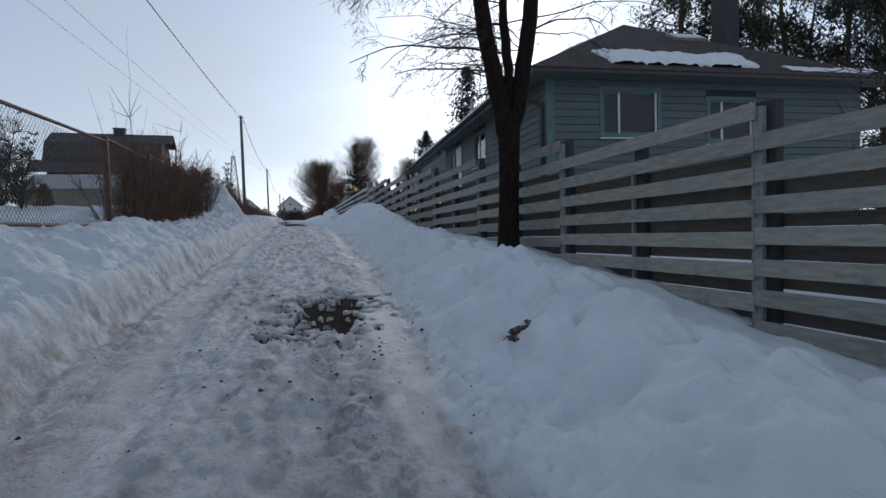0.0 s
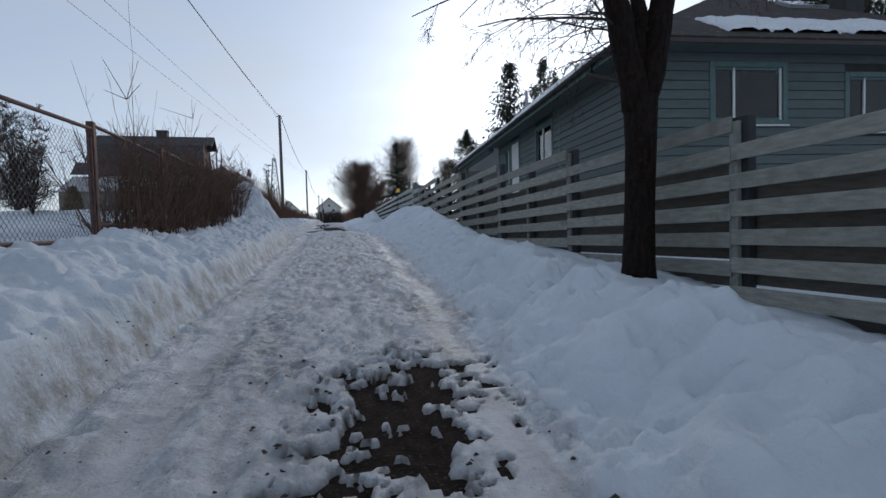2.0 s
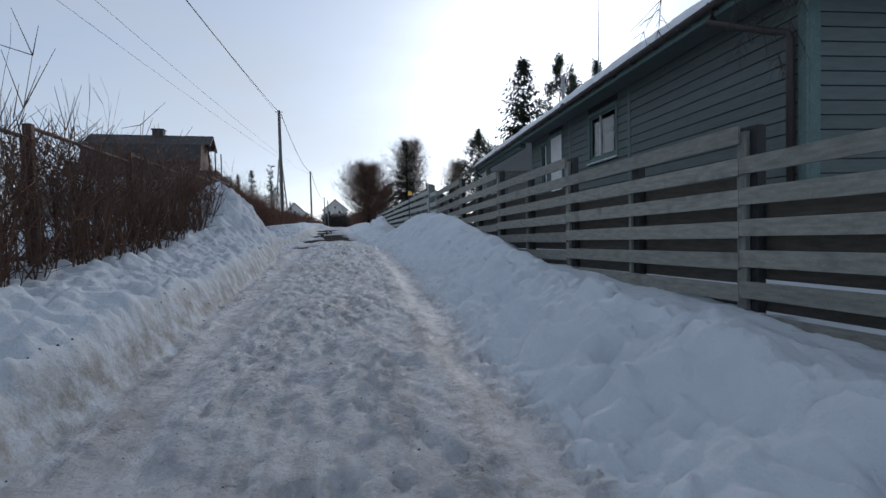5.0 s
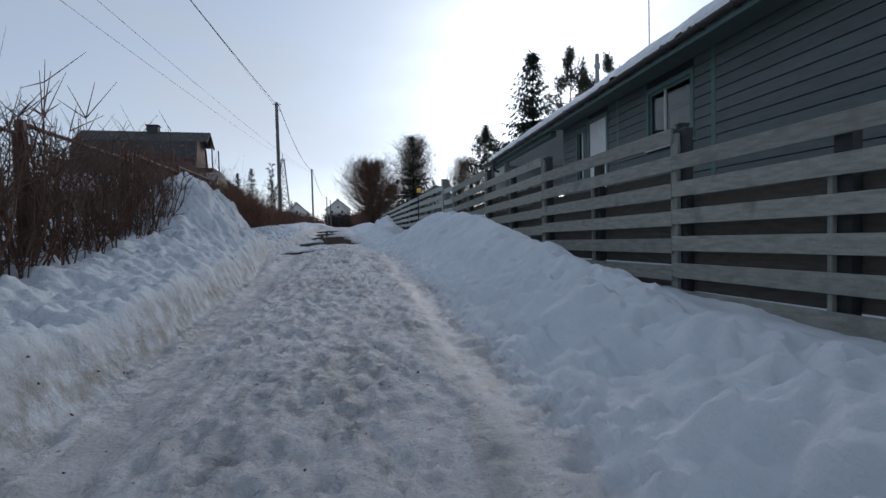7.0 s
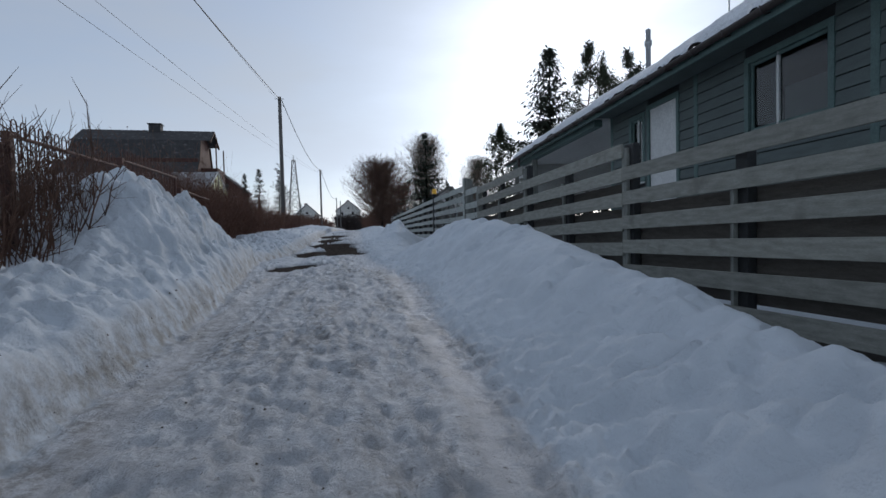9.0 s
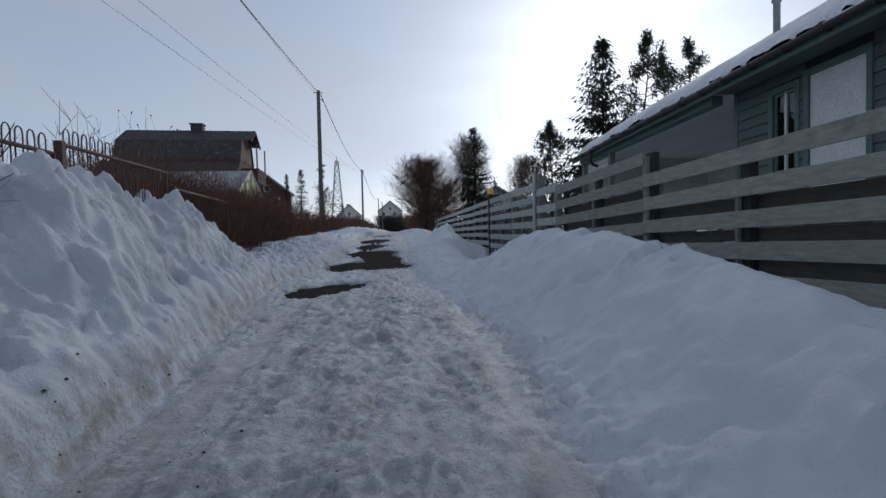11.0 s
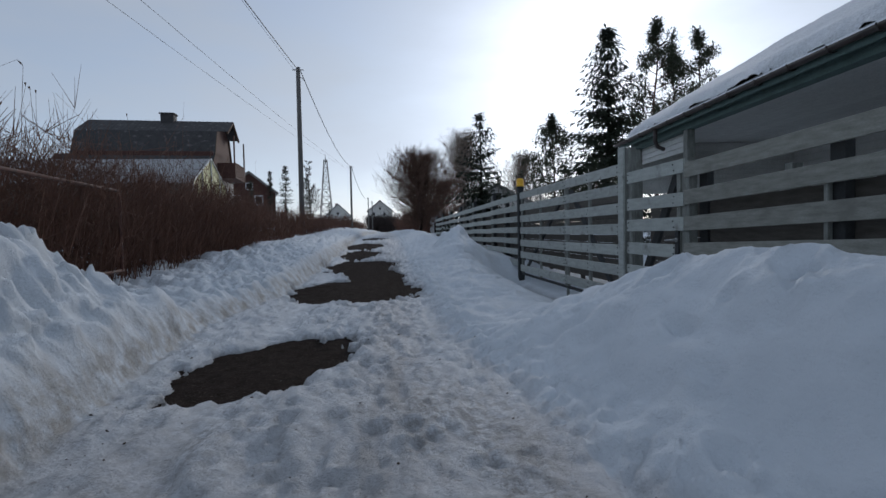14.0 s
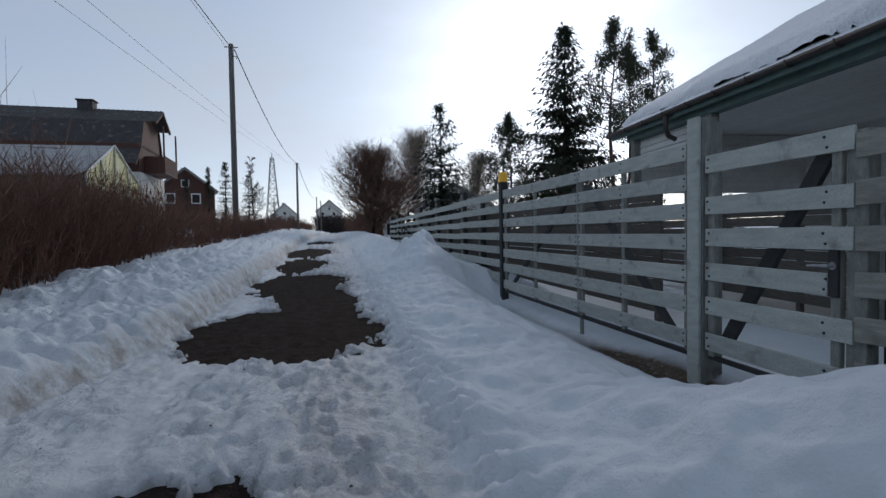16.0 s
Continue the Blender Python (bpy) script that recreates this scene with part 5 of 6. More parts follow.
# ---- hedges, shrubs ----
def hedge(name, x0, x1, y0, y1, top, seed, count, label, mat=M_HEDGE, thick=(0.004, 0.010), wild=0.0, span=1.3):
    rg = random.Random(seed)
    bins = {}
    ground = np.array([(rg.uniform(x0, x1), rg.uniform(y0, y1)) for _ in range(count)])
    level = land(ground[:, 0], ground[:, 1])[0]
    for i in range(count):
        x, y, z = float(ground[i, 0]), float(ground[i, 1]), float(level[i]) - 0.15
        V, F = bins.setdefault(int((y - y0 + rg.gauss(0, 0.15)) / span), ([], []))
        tp = top(y) + rg.gauss(0, 0.10)
        if rg.random() < wild:
            tp += rg.uniform(0.2, 0.9)
        hh = max(0.4, tp - z) * rg.uniform(0.75, 1.0)
        p = Vector((x, y, z))
        d = Vector((rg.gauss(0, 0.25), rg.gauss(0, 0.25), 1)).normalized()
        r = rg.uniform(*thick)
        n = 5
        pts = [p.copy()]
        for k in range(n):
            d = (d + rand_dir(rg) * 0.22 + Vector((0, 0, 0.12))).normalized()
            p = p + d * (hh / n)
            pts.append(p.copy())
        tube(V, F, pts, [r * (1 - 0.75 * k / n) for k in range(n + 1)], 3)
        for k in range(rg.randint(8, 13)):
            j = rg.randint(1, n)
            q = pts[j]
            dd = (rand_dir(rg) * 0.8 + Vector((0, 0, 0.75))).normalized()
            L = hh * rg.uniform(0.10, 0.30)
            tube(V, F, [q, q + dd * L + Vector((0, 0, 0.12 * L))], [r * 0.55, r * 0.2], 3)
    t = thing(name, pose(0, 0, 0), label, "hedge")
    for V, F in bins.values():
        tagged(mesh_object("shrub", V, F, mat, t), kind="stuff")
    return t


hedge("hedge", -3.15, -2.4, 9.7, 18.0, lambda y: 2.66 + 0.045 * (y - 9), 51, 540, "leafless reddish-brown hedge growing through the mesh fence", mat=M_STEM, thick=(0.004, 0.014), wild=0.03)


def whips():
    """Long thin shoots that stand far above the hedge."""
    rg = random.Random(57)
    t = thing("whip_shoots", pose(0, 0, 0), "long thin leafless shoots rising out of the hedge", "shrub")
    for x, y, z1, lean in ((-2.75, 10.5, 4.7, 0.02), (-2.8, 10.0, 3.5, -0.3), (-2.9, 10.3, 3.6, 0.16), (-2.85, 10.8, 3.7, -0.2), (-2.8, 11.2, 3.5, 0.1), (-2.9, 11.6, 3.6, -0.12), (-2.7, 12.4, 3.5, 0.15), (-2.8, 12.9, 3.45, -0.1), (-2.9, 13.6, 3.6, 0.1)):
        V, F = [], []
        z0 = height(x, y) - 0.1
        n = 9
        pts = [Vector((x + lean * 0.3 * (i / n) ** 2 * (z1 - z0) + rg.gauss(0, 0.012), y + lean * (z1 - z0) * (i / n) ** 1.4 + rg.gauss(0, 0.015), z0 + (z1 - z0) * i / n)) for i in range(n + 1)]
        tube(V, F, pts, [0.0055 * (1 - 0.7 * i / n) for i in range(n + 1)], 4)
        for _ in range(2):
            i = rg.randint(5, n)
            tube(V, F, [pts[i], pts[i] + Vector((rg.gauss(0, 0.05), rg.gauss(0, 0.09), rg.uniform(0.12, 0.35)))], [0.0022, 0.0012], 3)
        mesh_object("shoot", V, F, M_STEM, t)


whips()
hedge("hedge", -4.6, -3.3, 21.5, 34.0, lambda y: 3.40, 52, 2300, "long leafless reddish-brown hedge along the road", thick=(0.004, 0.010), wild=0.04)
hedge("hedge", -4.6, -3.3, 34.0, 66.0, lambda y: 3.25, 53, 1500, "long leafless reddish-brown hedge along the road", thick=(0.008, 0.016), span=3.0)
hedge("hedge", -6.5, -3.6, 70.0, 125.0, lambda y: 4.2, 54, 600, "far leafless hedge and scrub beside the lane", thick=(0.02, 0.04), span=9.0)
hedge("hedge", -6.0, 5.0, 196.0, 212.0, lambda y: 8.2, 56, 500, "far dark leafless scrub at the end of the lane", mat=M_TWIG, thick=(0.05, 0.09), span=20.0)
hedge("hedge", 2.2, 4.2, 62.0, 110.0, lambda y: 4.4, 55, 600, "far leafless scrub along the lane", thick=(0.02, 0.04), span=8.0)


def dry_reeds():
    """Tall dead stalks with small seed heads above the hedge."""
    rg = random.Random(58)
    V, F = [], []
    for _ in range(34):
        x, y = rg.uniform(-4.7, -3.5), rg.uniform(22.6, 27.5)
        z0, z1 = height(x, y) - 0.1, rg.uniform(3.5, 4.45)
        lean = Vector((rg.gauss(0, 0.12), rg.gauss(0, 0.16), 0))
        n = 7
        pts = [Vector((x, y, z0 + (z1 - z0) * i / n)) + lean * (i / n) ** 2 for i in range(n + 1)]
        tube(V, F, pts, [0.006 * (1 - 0.7 * i / n) for i in range(n + 1)], 4)
        if rg.random() < 0.6:
            bend = Vector((rg.uniform(-0.05, 0.05), rg.uniform(-0.06, 0.06), 0))
            tube(V, F, [pts[-1], pts[-1] + bend * 0.5 + Vector((0, 0, 0.035)), pts[-1] + bend + Vector((0, 0, 0.05))], [0.003, 0.012, 0.003], 5)
    t = thing("dry_reeds", pose(0, 0, 0), "tall dead stalks with dark seed heads above the hedge", "reeds", kind="stuff")
    tagged(mesh_object("stalks", V, F, M_DRYGRASS, t), kind="stuff")


dry_reeds()


# ---- mesh fence in red steel frames ----
def mesh_panel(x0, y0, x1, y1, zb, zt, label, mesh=True, loops=False, rise=0.0):
    L = math.hypot(x1 - x0, y1 - y0)
    ang = math.degrees(math.atan2(y1 - y0, x1 - x0))
    p = thing("mesh_fence_panel", pose(x0, y0, 0, 0, 0, ang), label, "fence", "mesh fence panels")
    r = 0.022
    for name, pts in (("top_rail", [(0, 0, zt), (L, 0, zt + rise)]), ("bottom_rail", [(0, 0, zb), (L, 0, zb)]), ("stile", [(0.04, 0, zb), (0.04, 0, zt)]), ("stile", [(L - 0.04, 0, zb), (L - 0.04, 0, zt)])):
        V, F = [], []
        tube(V, F, [Vector(q) for q in pts], [r, r], 8)
        mesh_object(name, V, F, M_RUST, p)
    part("post", box(-0.045, -0.045, zb - 0.6, 0.035, 0.035, zt + 0.03, 0.006), M_RUST, p, "rusty red-brown steel post")
    if loops:
        k = 0.12
        while k < L - 0.15:
            V, F = [], []
            arch = [Vector((k + 0.05 - 0.05 * math.cos(math.pi * i / 6), 0.03, zt + 0.12 + 0.06 * math.sin(math.pi * i / 6))) for i in range(7)]
            tube(V, F, [Vector((k, 0.03, zb))] + arch + [Vector((k + 0.10, 0.03, zb))], [0.007] * 9, 4)
            mesh_object("looped_bar", V, F, M_RUST, p)
            k += 0.16
    if mesh:
        V, F = [], []
        step = 0.075
        H = zt - zb
        k = -int(H / step)
        while k * step < L:
            for sgn in (1, -1):
                a0 = k * step
                s0, s1 = max(0.0, a0), min(L, a0 + H)
                if s1 - s0 > 0.02:
                    za, zc = s0 - a0, s1 - a0
                    if sgn < 0:
                        za, zc = H - za, H - zc
                    tube(V, F, [Vector((s0, 0.004 * sgn, zb + za)), Vector((s1, 0.004 * sgn, zb + zc))], [0.0022, 0.0022], 3)
            k += 1
        tagged(mesh_object("chain_link", V, F, M_WIRE, p), "diamond wire mesh", kind="stuff")
    return p


for y0, y1, zt in ((-1.4, 2.2, 2.36), (2.25, 5.75, 2.48), (5.8, 9.15, 2.56)):
    mesh_panel(-2.75, y0, -2.75, y1, zt - (1.2 if y0 > 2 else 1.5), zt, "chain-link panel in red-brown steel frame above the snowbank", rise=0.10)
for i in range(5):
    y0 = 9.2 + 2.62 * i
    mesh_panel(-2.77 - 0.04 * i, y0, -2.81 - 0.04 * i, y0 + 2.55, 1.55 + 0.05 * i, 2.72 + 0.11 * i, "chain-link panel in rusty steel frame overgrown by hedge", mesh=i < 3, loops=i > 2)
mesh_panel(-2.97, 22.4, -3.3, 26.0, 1.9, 2.95, "bent rusty steel fence frame inside the hedge", False)


# ---- poles and cables ----
def pole(x, y, top, label="weathered grey utility pole with cable brackets"):
    z = height(x, y) - 0.4
    p = thing("utility_pole", pose(x, y, 0), label, "utility pole", "poles along the road")
    V, F = [], []
    tube(V, F, [Vector((0, 0, z)), Vector((0, 0, top - 1)), Vector((0, 0, top))], [0.13, 0.105, 0.10], 10)
    mesh_object("shaft", V, F, M_POLE, p, "", True)
    V, F = [], []
    tube(V, F, [Vector((-0.28, 0, top - 0.12)), Vector((0.28, 0, top - 0.12))], [0.02, 0.02], 6)
    mesh_object("bracket", V, F, M_GUTTER, p, "small steel bracket")
    V, F = [], []
    tube(V, F, [Vector((0.1, 0, top - 0.5)), Vector((0.22, 0, top - 0.5)), Vector((0.22, 0, top - 0.62))], [0.018] * 3, 6)
    mesh_object("clamp", V, F, M_GUTTER, p)
    return p


pole(-3.85, 44.9, 10.45)
pole(-3.7, 81.4, 10.3)
pole(-3.5, 139, 10.4)
pole(-2.9, 150, 10.2)
pole(-3.8, -5.0, 6.9)


def cable(a, b, sag, r, label="thin black overhead cable"):
    V, F = [], []
    A, B = Vector(a), Vector(b)
    n = 24
    pts = [A.lerp(B, i / n) - Vector((0, 0, 4 * sag * (i / n) * (1 - i / n))) for i in range(n + 1)]
    tube(V, F, pts, [r] * (n + 1), 5)
    ob = mesh_object("overhead_cable", V, F, M_CABLE)
    return tagged(ob, label, "cable", "overhead cables")


cable((-3.8, -5.0, 6.6), (-3.83, 44.9, 10.30), 0.35, 0.017, "thick black twisted overhead cable")
cable((-3.95, -5.0, 6.8), (-4.0, 44.9, 10.28), 0.20, 0.006)
cable((-6.4, -5.0, 7.6), (-3.75, 81.4, 9.9), 0.8, 0.006)
cable((-7.6, -5.0, 7.6), (-3.95, 81.4, 9.9), 0.8, 0.006)
cable((-3.72, 44.9, 10.26), (-3.6, 81.4, 10.2), 0.9, 0.022, "thick black twisted overhead cable")
cable((-3.6, 81.4, 10.2), (-3.5, 139, 10.3), 1.4, 0.03)


# ---- houses beyond ----
def gambrel_house():
    h = thing("gambrel_house", pose(-13.6, 69.3, 0, 0, 0, 184), "dark red-brown two-storey house with gambrel slate roof and balcony", "house")
    # local x runs away from the road, local y towards the viewer
    L, W = 11.8, 3.7
    part("ground_wall", box(0.9, -W, 1.8, L, W, 7.4, 0.02), M_PALEWALL, h, "pale masonry ground floor")
    part("upper_wall", box(1.0, -W + 0.1, 7.4, L, W - 0.1, 9.6, 0.02), M_LOG, h, "red-brown boarded upper floor")
    prof = [(-W - 1.3, 7.9), (-W + 0.25, 9.35), (-W + 1.2, 11.5), (0, 12.85), (W - 1.2, 11.5), (W - 0.25, 9.35), (W + 1.3, 7.9)]
    for i in range(6):
        (ya, za), (yb, zb2) = prof[i], prof[i + 1]
        x0 = 0.0 if i in (2, 3) else 0.9
        bm = bmesh.new()
        n = 70
        # corrugated sheet: ribs run down the slope
        va, vb = [], []
        for k in range(n + 1):
            x = x0 + (L + (1.5 if i in (0, 5) else 0.4) - x0) * k / n
            w = 0.035 if k % 2 else 0.0
            va.append(bm.verts.new((x, ya, za + w)))
            vb.append(bm.verts.new((x, yb, zb2 + w)))
        for k in range(n):
            bm.faces.new((va[k], va[k + 1], vb[k + 1], vb[k]))
        part("roof_sheet", bm, M_SLATE, h, "corrugated dark slate roof sheet")
        part("barge_board", slab([(x0 - 0.03, ya, za), (x0 + 0.12, ya, za), (x0 + 0.12, yb, zb2), (x0 - 0.03, yb, zb2)], 0.2), M_PINEBARK, h)
    bm = bmesh.new()
    bm.faces.new([bm.verts.new((1.0, a, b)) for a, b in [(-W + 0.3, 9.4)] + prof[1:6] + [(W - 0.3, 9.4)]])
    part("gable_wall", bm, M_LOG, h, "red-brown boarded gable")
    b = part("balcony_floor", box(-0.5, -2.2, 7.45, 1.0, 2.2, 7.65, 0.02), M_LOG, h)
    for i in range(28):
        y = -2.2 + 4.4 * i / 27
        part("balcony_slat", box(-0.5, y - 0.06, 7.65, -0.46, y + 0.06, 8.75), M_LOG, h)
    part("balcony_rail", box(-0.54, -2.25, 8.75, -0.42, 2.25, 8.83, 0.01), M_LOG, h)
    for y in (-2.2, 2.2):
        part("balcony_side", box(-0.5, y - 0.03, 7.65, 1.0, y + 0.03, 8.8), M_LOG, h)
        part("balcony_post", box(-0.5, y - 0.06, 8.8, -0.38, y + 0.06, 11.2), M_LOG, h)
    c = part("chimney", box(5.0, -0.5, 12.2, 6.1, 0.5, 13.4, 0.02), M_SLATE, h, "square grey chimney")
    part("chimney_cap", box(4.9, -0.6, 13.4, 6.2, 0.6, 13.5, 0.01), M_SLATE, c)
    for x in (2.5, 5.0, 8.0):
        w = part("window", box(x, W - 0.02, 4.6, x + 1.2, W + 0.04, 6.2, 0.01), M_WHITE, h)
        part("pane", box(x + 0.1, W + 0.03, 4.7, x + 1.1, W + 0.06, 6.1), M_DARKROOM, w)


gambrel_house()


def poly_shed():
    s = thing("polycarbonate_shed", pose(-6.1, 38.6, 0, 0, 0, 180), "yellowed polycarbonate gabled shed with pale sheet roof", "shed")
    z0, ze, zr, W, L = 1.9, 4.15, 5.15, 1.9, 9.5
    bm = bmesh.new()
    slab([(0.05, -W - 0.15, ze - 0.05), (0.05 + L, -W - 0.15, ze - 0.05), (0.05 + L, 0, zr), (0.05, 0, zr)], 0.03, bm)
    part("roof_sheet", bm, M_ZINCROOF, s, "pale grey sheet roof")
    bm = bmesh.new()
    slab([(0.05, W + 0.15, ze - 0.05), (0.05 + L, W + 0.15, ze - 0.05), (0.05 + L, 0, zr), (0.05, 0, zr)], 0.03, bm)
    part("roof_sheet", bm, M_ZINCROOF, s, "pale grey sheet roof")
    for x in (0.0, L):
        bm = bmesh.new()
        bm.faces.new([bm.verts.new((x, a, b)) for a, b in ((-W, z0), (W, z0), (W, ze), (0, zr - 0.03), (-W, ze))])
        part("gable_sheet", bm, M_POLY, s, "yellowed translucent gable sheet")
    for y in (-W, W):
        part("side_sheet", box(0.03, y - 0.02, z0, L, y + 0.02, ze - 0.03), M_DULLPOLY, s, "dull grey-brown side sheet")
    for a, b in ((-W, ze), (W, ze)):
        V, F = [], []
        tube(V, F, [Vector((-0.02, a, b)), Vector((-0.02, 0, zr))], [0.03, 0.03], 6)
        mesh_object("gable_rib", V, F, M_WHITE, s)
    for y in (-W, -W / 2, 0, W / 2, W):
        V, F = [], []
        tube(V, F, [Vector((-0.02, y, z0)), Vector((-0.02, y, zr - abs(y) * (zr - ze) / W))], [0.025, 0.025], 6)
        mesh_object("gable_rib", V, F, M_WHITE, s)


poly_shed()


def far_house(x, y, turn, L, W, base, eave, ridge, wall, roof, label):
    h = thing("house", pose(x, y, 0, 0, 0, turn), label, "house", "houses down the road")
    part("wall", box(-W, 0, base, W, L, eave, 0.02), wall, h)
    for yy in (0.0, L):
        bm = bmesh.new()
        bm.faces.new([bm.verts.new(p) for p in ((-W, yy, eave), (W, yy, eave), (0, yy, ridge))])
        part("gable", bm, wall, h)
    for s in (-1, 1):
        part("roof", slab([(s * (W + 0.5), -0.5, eave - 0.2), (s * (W + 0.5), L + 0.5, eave - 0.2), (0, L + 0.5, ridge + 0.1), (0, -0.5, ridge + 0.1)], 0.15), roof, h)
        part("barge_board", slab([(s * (W + 0.5), -0.54, eave - 0.2), (s * (W + 0.5), -0.48, eave - 0.2), (0, -0.48, ridge + 0.1), (0, -0.54, ridge + 0.1)], 0.3), M_PLINTH, h)
    for wx in (-W * 0.5, W * 0.35):
        w = part("window", box(wx - 0.6, -0.08, eave - 1.9, wx + 0.6, -0.01, eave - 0.5, 0.01), M_WHITE, h)
        part("pane", box(wx - 0.45, -0.11, eave - 1.75, wx + 0.45, -0.085, eave - 0.65), M_DARKROOM, w)
    w = part("window", box(-0.5, -0.08, eave + 0.3, 0.5, -0.01, eave + 1.3, 0.01), M_WHITE, h)
    part("pane", box(-0.4, -0.11, eave + 0.4, 0.4, -0.085, eave + 1.2), M_DARKROOM, w)
    part("chimney", box(-0.4, L * 0.4, ridge - 0.6, 0.4, L * 0.4 + 0.8, ridge + 0.35, 0.02), M_BRICK, h)


far_house(-19.2, 97.0, 15, 9, 3.6, 1.8, 8.6, 11.5, M_LOG, M_SNOW, "small brown brick house with snowy gabled roof")
far_house(-14.8, 190.0, 10, 10, 4.0, 2, 8.0, 11.9, M_PALEWALL, M_SNOW, "pale distant gabled house with snow on its roof")
far_house(-1.6, 225.0, 0, 10, 4.8, 2, 11.0, 15.0, M_PALEWALL, M_SLATE, "pale distant house with dark gabled roof")
far_house(10.5, 66.0, -12, 9, 3.5, 2, 4.6, 6.6, M_PALEWALL, M_SLATE, "low house with pale gable behind the garden trees")
far_house(4.9, 70.0, -8, 4, 1.6, 2, 3.9, 4.9, M_WHITE, M_SLATE, "small white shed with gabled roof beside the lane")


def pylon(x, y, top):
    z = height(x, y)
    p = thing("lattice_mast", pose(x, y, 0), "tall steel lattice mast on the horizon", "mast")
    V, F = [], []
    w = lambda zz: 3.4 * (1 - (zz - z) / (top - z)) ** 1.1 + 0.9
    lv = [z + (top - z) * k / 10 for k in range(11)]
    for sx in (-1, 1):
        for sy in (-1, 1):
            tube(V, F, [Vector((sx * w(q), sy * w(q), q)) for q in lv], [0.20] * 11, 4)
    for k in range(10):
        a, b = lv[k], lv[k + 1]
        for s in (-1, 1):
            for m1, m2 in ((1, -1), (-1, 1)):
                tube(V, F, [Vector((m1 * w(a), s * w(a), a)), Vector((m2 * w(b), s * w(b), b))], [0.12, 0.12], 3)
                tube(V, F, [Vector((s * w(a), m1 * w(a), a)), Vector((s * w(b), m2 * w(b), b))], [0.12, 0.12], 3)
            tube(V, F, [Vector((-w(b), s * w(b), b)), Vector((w(b), s * w(b), b))], [0.12, 0.12], 3)
    tube(V, F, [Vector((0, 0, top - 2)), Vector((0, 0, top + 3))], [0.3, 0.15], 5)
    mesh_object("lattice", V, F, M_POLE, p)


pylon(-34, 335, 46)

# conifers and bushes about the far gardens
for i, (x, y, tip, w) in enumerate(((9.3, 37.5, 4.6, 1.3), (11.6, 38.6, 5.0, 1.4), (14.0, 38.0, 4.4, 1.3), (16.5, 37.0, 4.8, 1.4))):
    spruce(x, y, tip, w, 80 + i, "low dark garden conifer behind the porch")
bare_tree(5.3, 3.3, 3.6, 0.055, 85, "leafless dark garden tree close behind the fence", M_TWIG, depth=4, thin=0.005, low=0.2, spread=0.7)
bare_tree(6.9, 3.9, 4.2, 0.07, 86, "leafless dark garden tree close behind the fence", M_TWIG, depth=4, thin=0.006, low=0.2, spread=0.7)
for i, (x, y, tip, w) in enumerate(((-14.8, 90, 10.8, 0.9), (-13.0, 91, 11.6, 1.7), (-10.1, 90, 10.0, 2.0), (-17.0, 89, 9.4, 1.0), (-8.2, 100, 7.2, 1.3))):
    spruce(x, y, tip, w, 60 + i, "dark garden conifer among far gardens", dens=0.5)
bare_tree(-11.0, 100, 10, 0.12, 66, "leafless garden tree among far houses", M_TWIG, depth=4, thin=0.02)


bare_tree(-8.3, 18.5, 3.1, 0.035, 187, "leafless pale garden shrub in the snowy yard", M_TWIG, stems=4, depth=4, thin=0.006, low=0.1, spread=0.7)
bare_tree(-10.2, 20.0, 3.0, 0.035, 188, "leafless pale garden shrub in the snowy yard", M_TWIG, stems=3, depth=4, thin=0.006, low=0.1, spread=0.7)
bare_tree(-7.0, 16.5, 2.0, 0.025, 189, "low leafless shrub bent over the snow", M_TWIG, stems=4, depth=4, thin=0.005, low=0.1, spread=0.8)


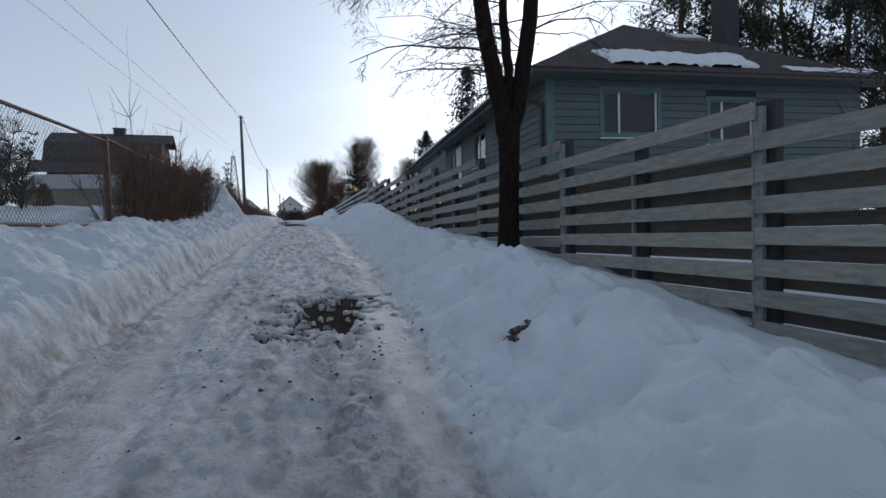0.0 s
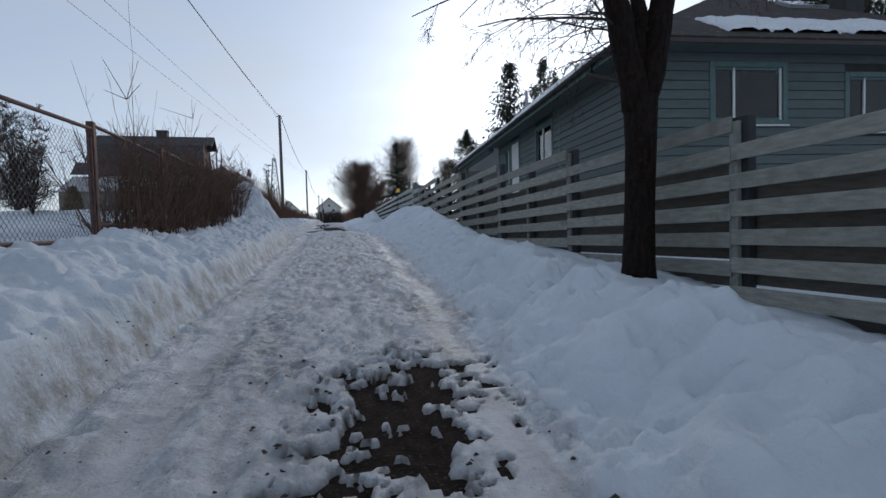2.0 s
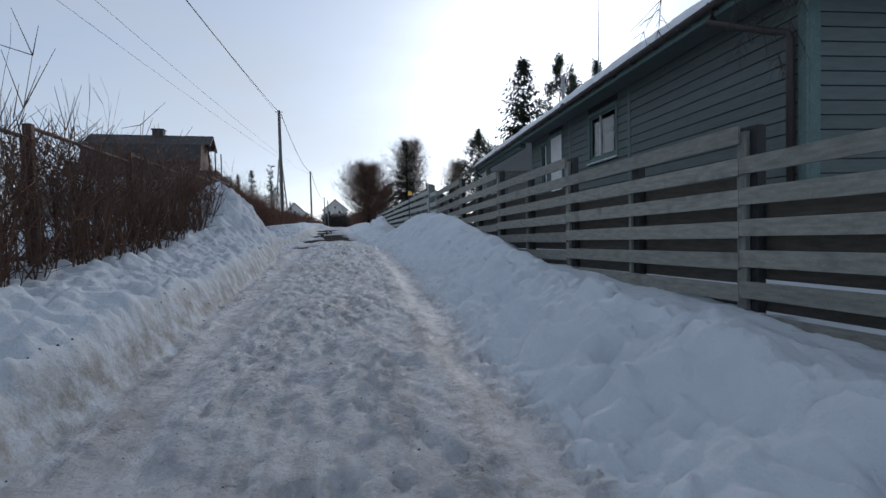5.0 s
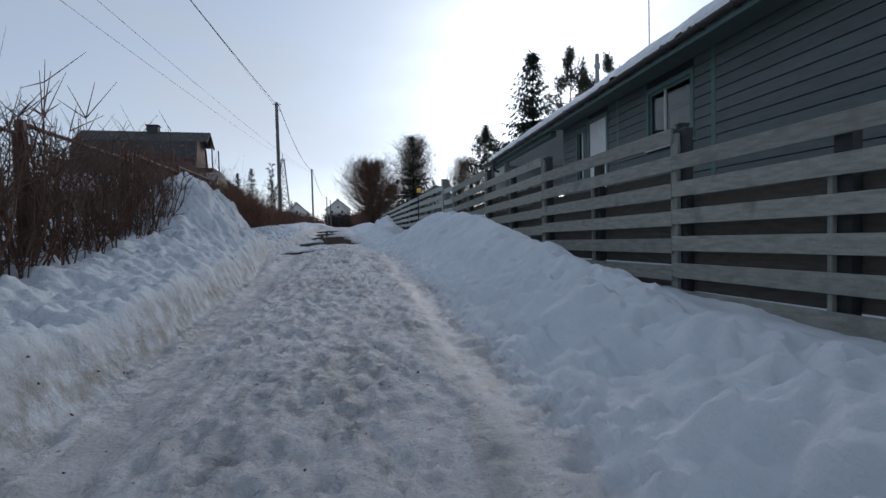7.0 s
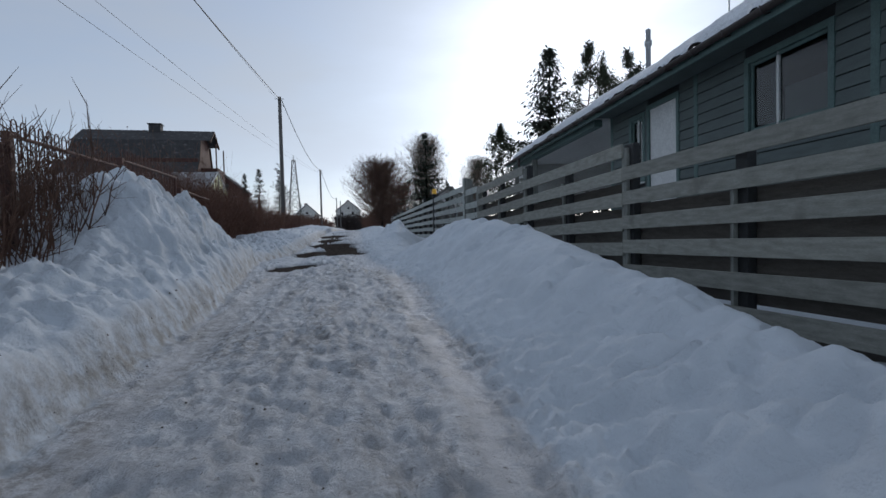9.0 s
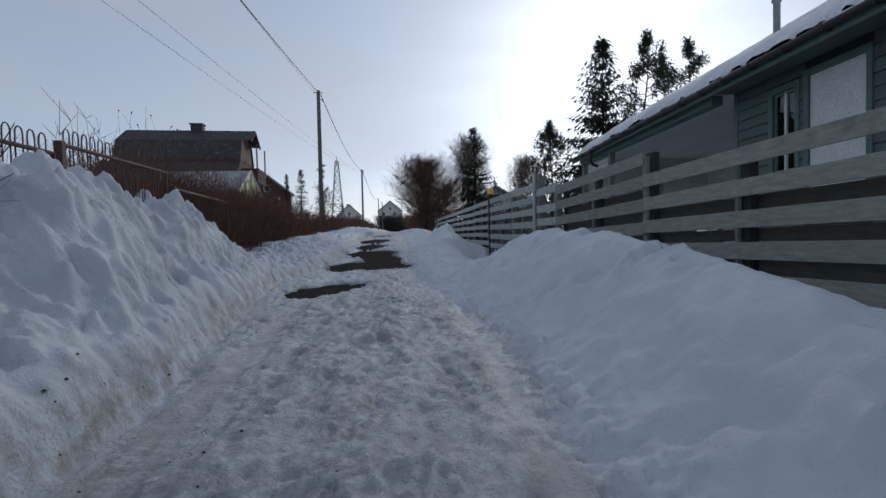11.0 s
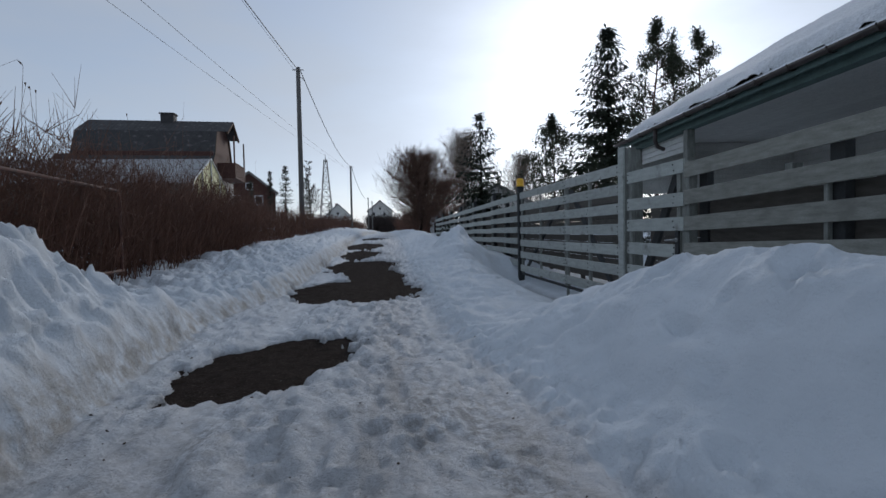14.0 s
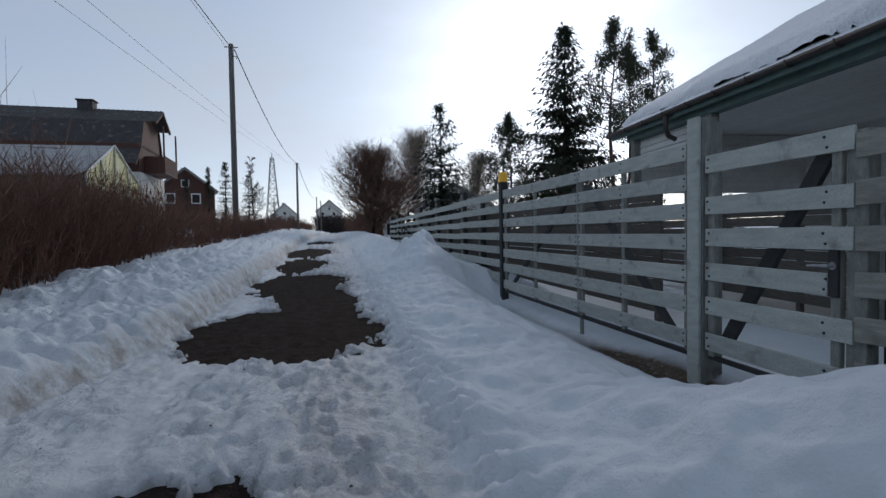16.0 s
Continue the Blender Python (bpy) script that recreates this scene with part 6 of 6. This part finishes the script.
def small_thuja(x, y, tip, w, seed):
    rg = random.Random(seed)
    z = height(x, y) - 0.1
    t = thing("thuja", pose(x, y, z), "small brownish-green thuja in the snowy yard", "shrub")
    V, F = [], []
    tube(V, F, [Vector((0, 0, 0)), Vector((0, 0, (tip - z) * 0.8))], [0.04, 0.01], 6)
    mesh_object("trunk", V, F, M_BARK, t)
    V, F = [], []
    for _ in range(1500):
        f = rg.random() ** 1.2
        a = rg.uniform(0, 6.283)
        r = w * (1 - f) ** 0.6 * rg.uniform(0.5, 1.0)
        needle_spray(V, F, rg, Vector((r * math.cos(a), r * math.sin(a), (tip - z) * f * 0.92)), (Vector((math.cos(a), math.sin(a), 1.3)) + rand_dir(rg) * 0.4).normalized(), rg.uniform(0.10, 0.18))
    tagged(mesh_object("foliage", V, F, M_THUJA, t), kind="stuff")


small_thuja(-9.8, 25.0, 3.45, 0.55, 71)


def yard_screen():
    """A close board screen that goes on from the porch behind the far fence."""
    t = thing("board_screen", pose(4.75, 28.0, 0, 0, 0, -1.0), "tall close grey-brown board screen in the yard", "screen")
    for k in range(11):
        z = 1.25 + 0.16 * k
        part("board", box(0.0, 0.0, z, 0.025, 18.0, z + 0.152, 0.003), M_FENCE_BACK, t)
    for k in range(8):
        part("post", box(0.027, 0.1 + 2.5 * k, 0.8, 0.11, 0.2 + 2.5 * k, 3.0, 0.004), M_FENCE_BACK, t)


yard_screen()


def tree_line():
    """A far belt of woods round the horizon."""
    rg = random.Random(91)
    V, F = [], []
    for i in range(900):
        a = rg.uniform(0, 2 * math.pi)
        r = rg.uniform(330, 420)
        x, y = r * math.sin(a), 20 + r * math.cos(a)
        h = rg.uniform(7, 13) if abs(x) > 60 or y < 0 else rg.uniform(5, 8)
        w = h * rg.uniform(0.16, 0.3)
        for k in range(9):
            f = k / 9
            for _ in range(3):
                q = rand_dir(rg)
                needle_spray(V, F, rg, Vector((x + q.x * w * (1 - f), y + q.y * w * (1 - f), 1 + h * f)), (q + Vector((0, 0, 0.6))).normalized(), h * 0.28 * (1.05 - f * 0.6))
    t = thing("far_woods", pose(0, 0, 0), "dark distant belt of woods on the horizon", "woods", kind="stuff")
    tagged(mesh_object("woods", V, F, M_NEEDLE, t), kind="stuff")


tree_line()
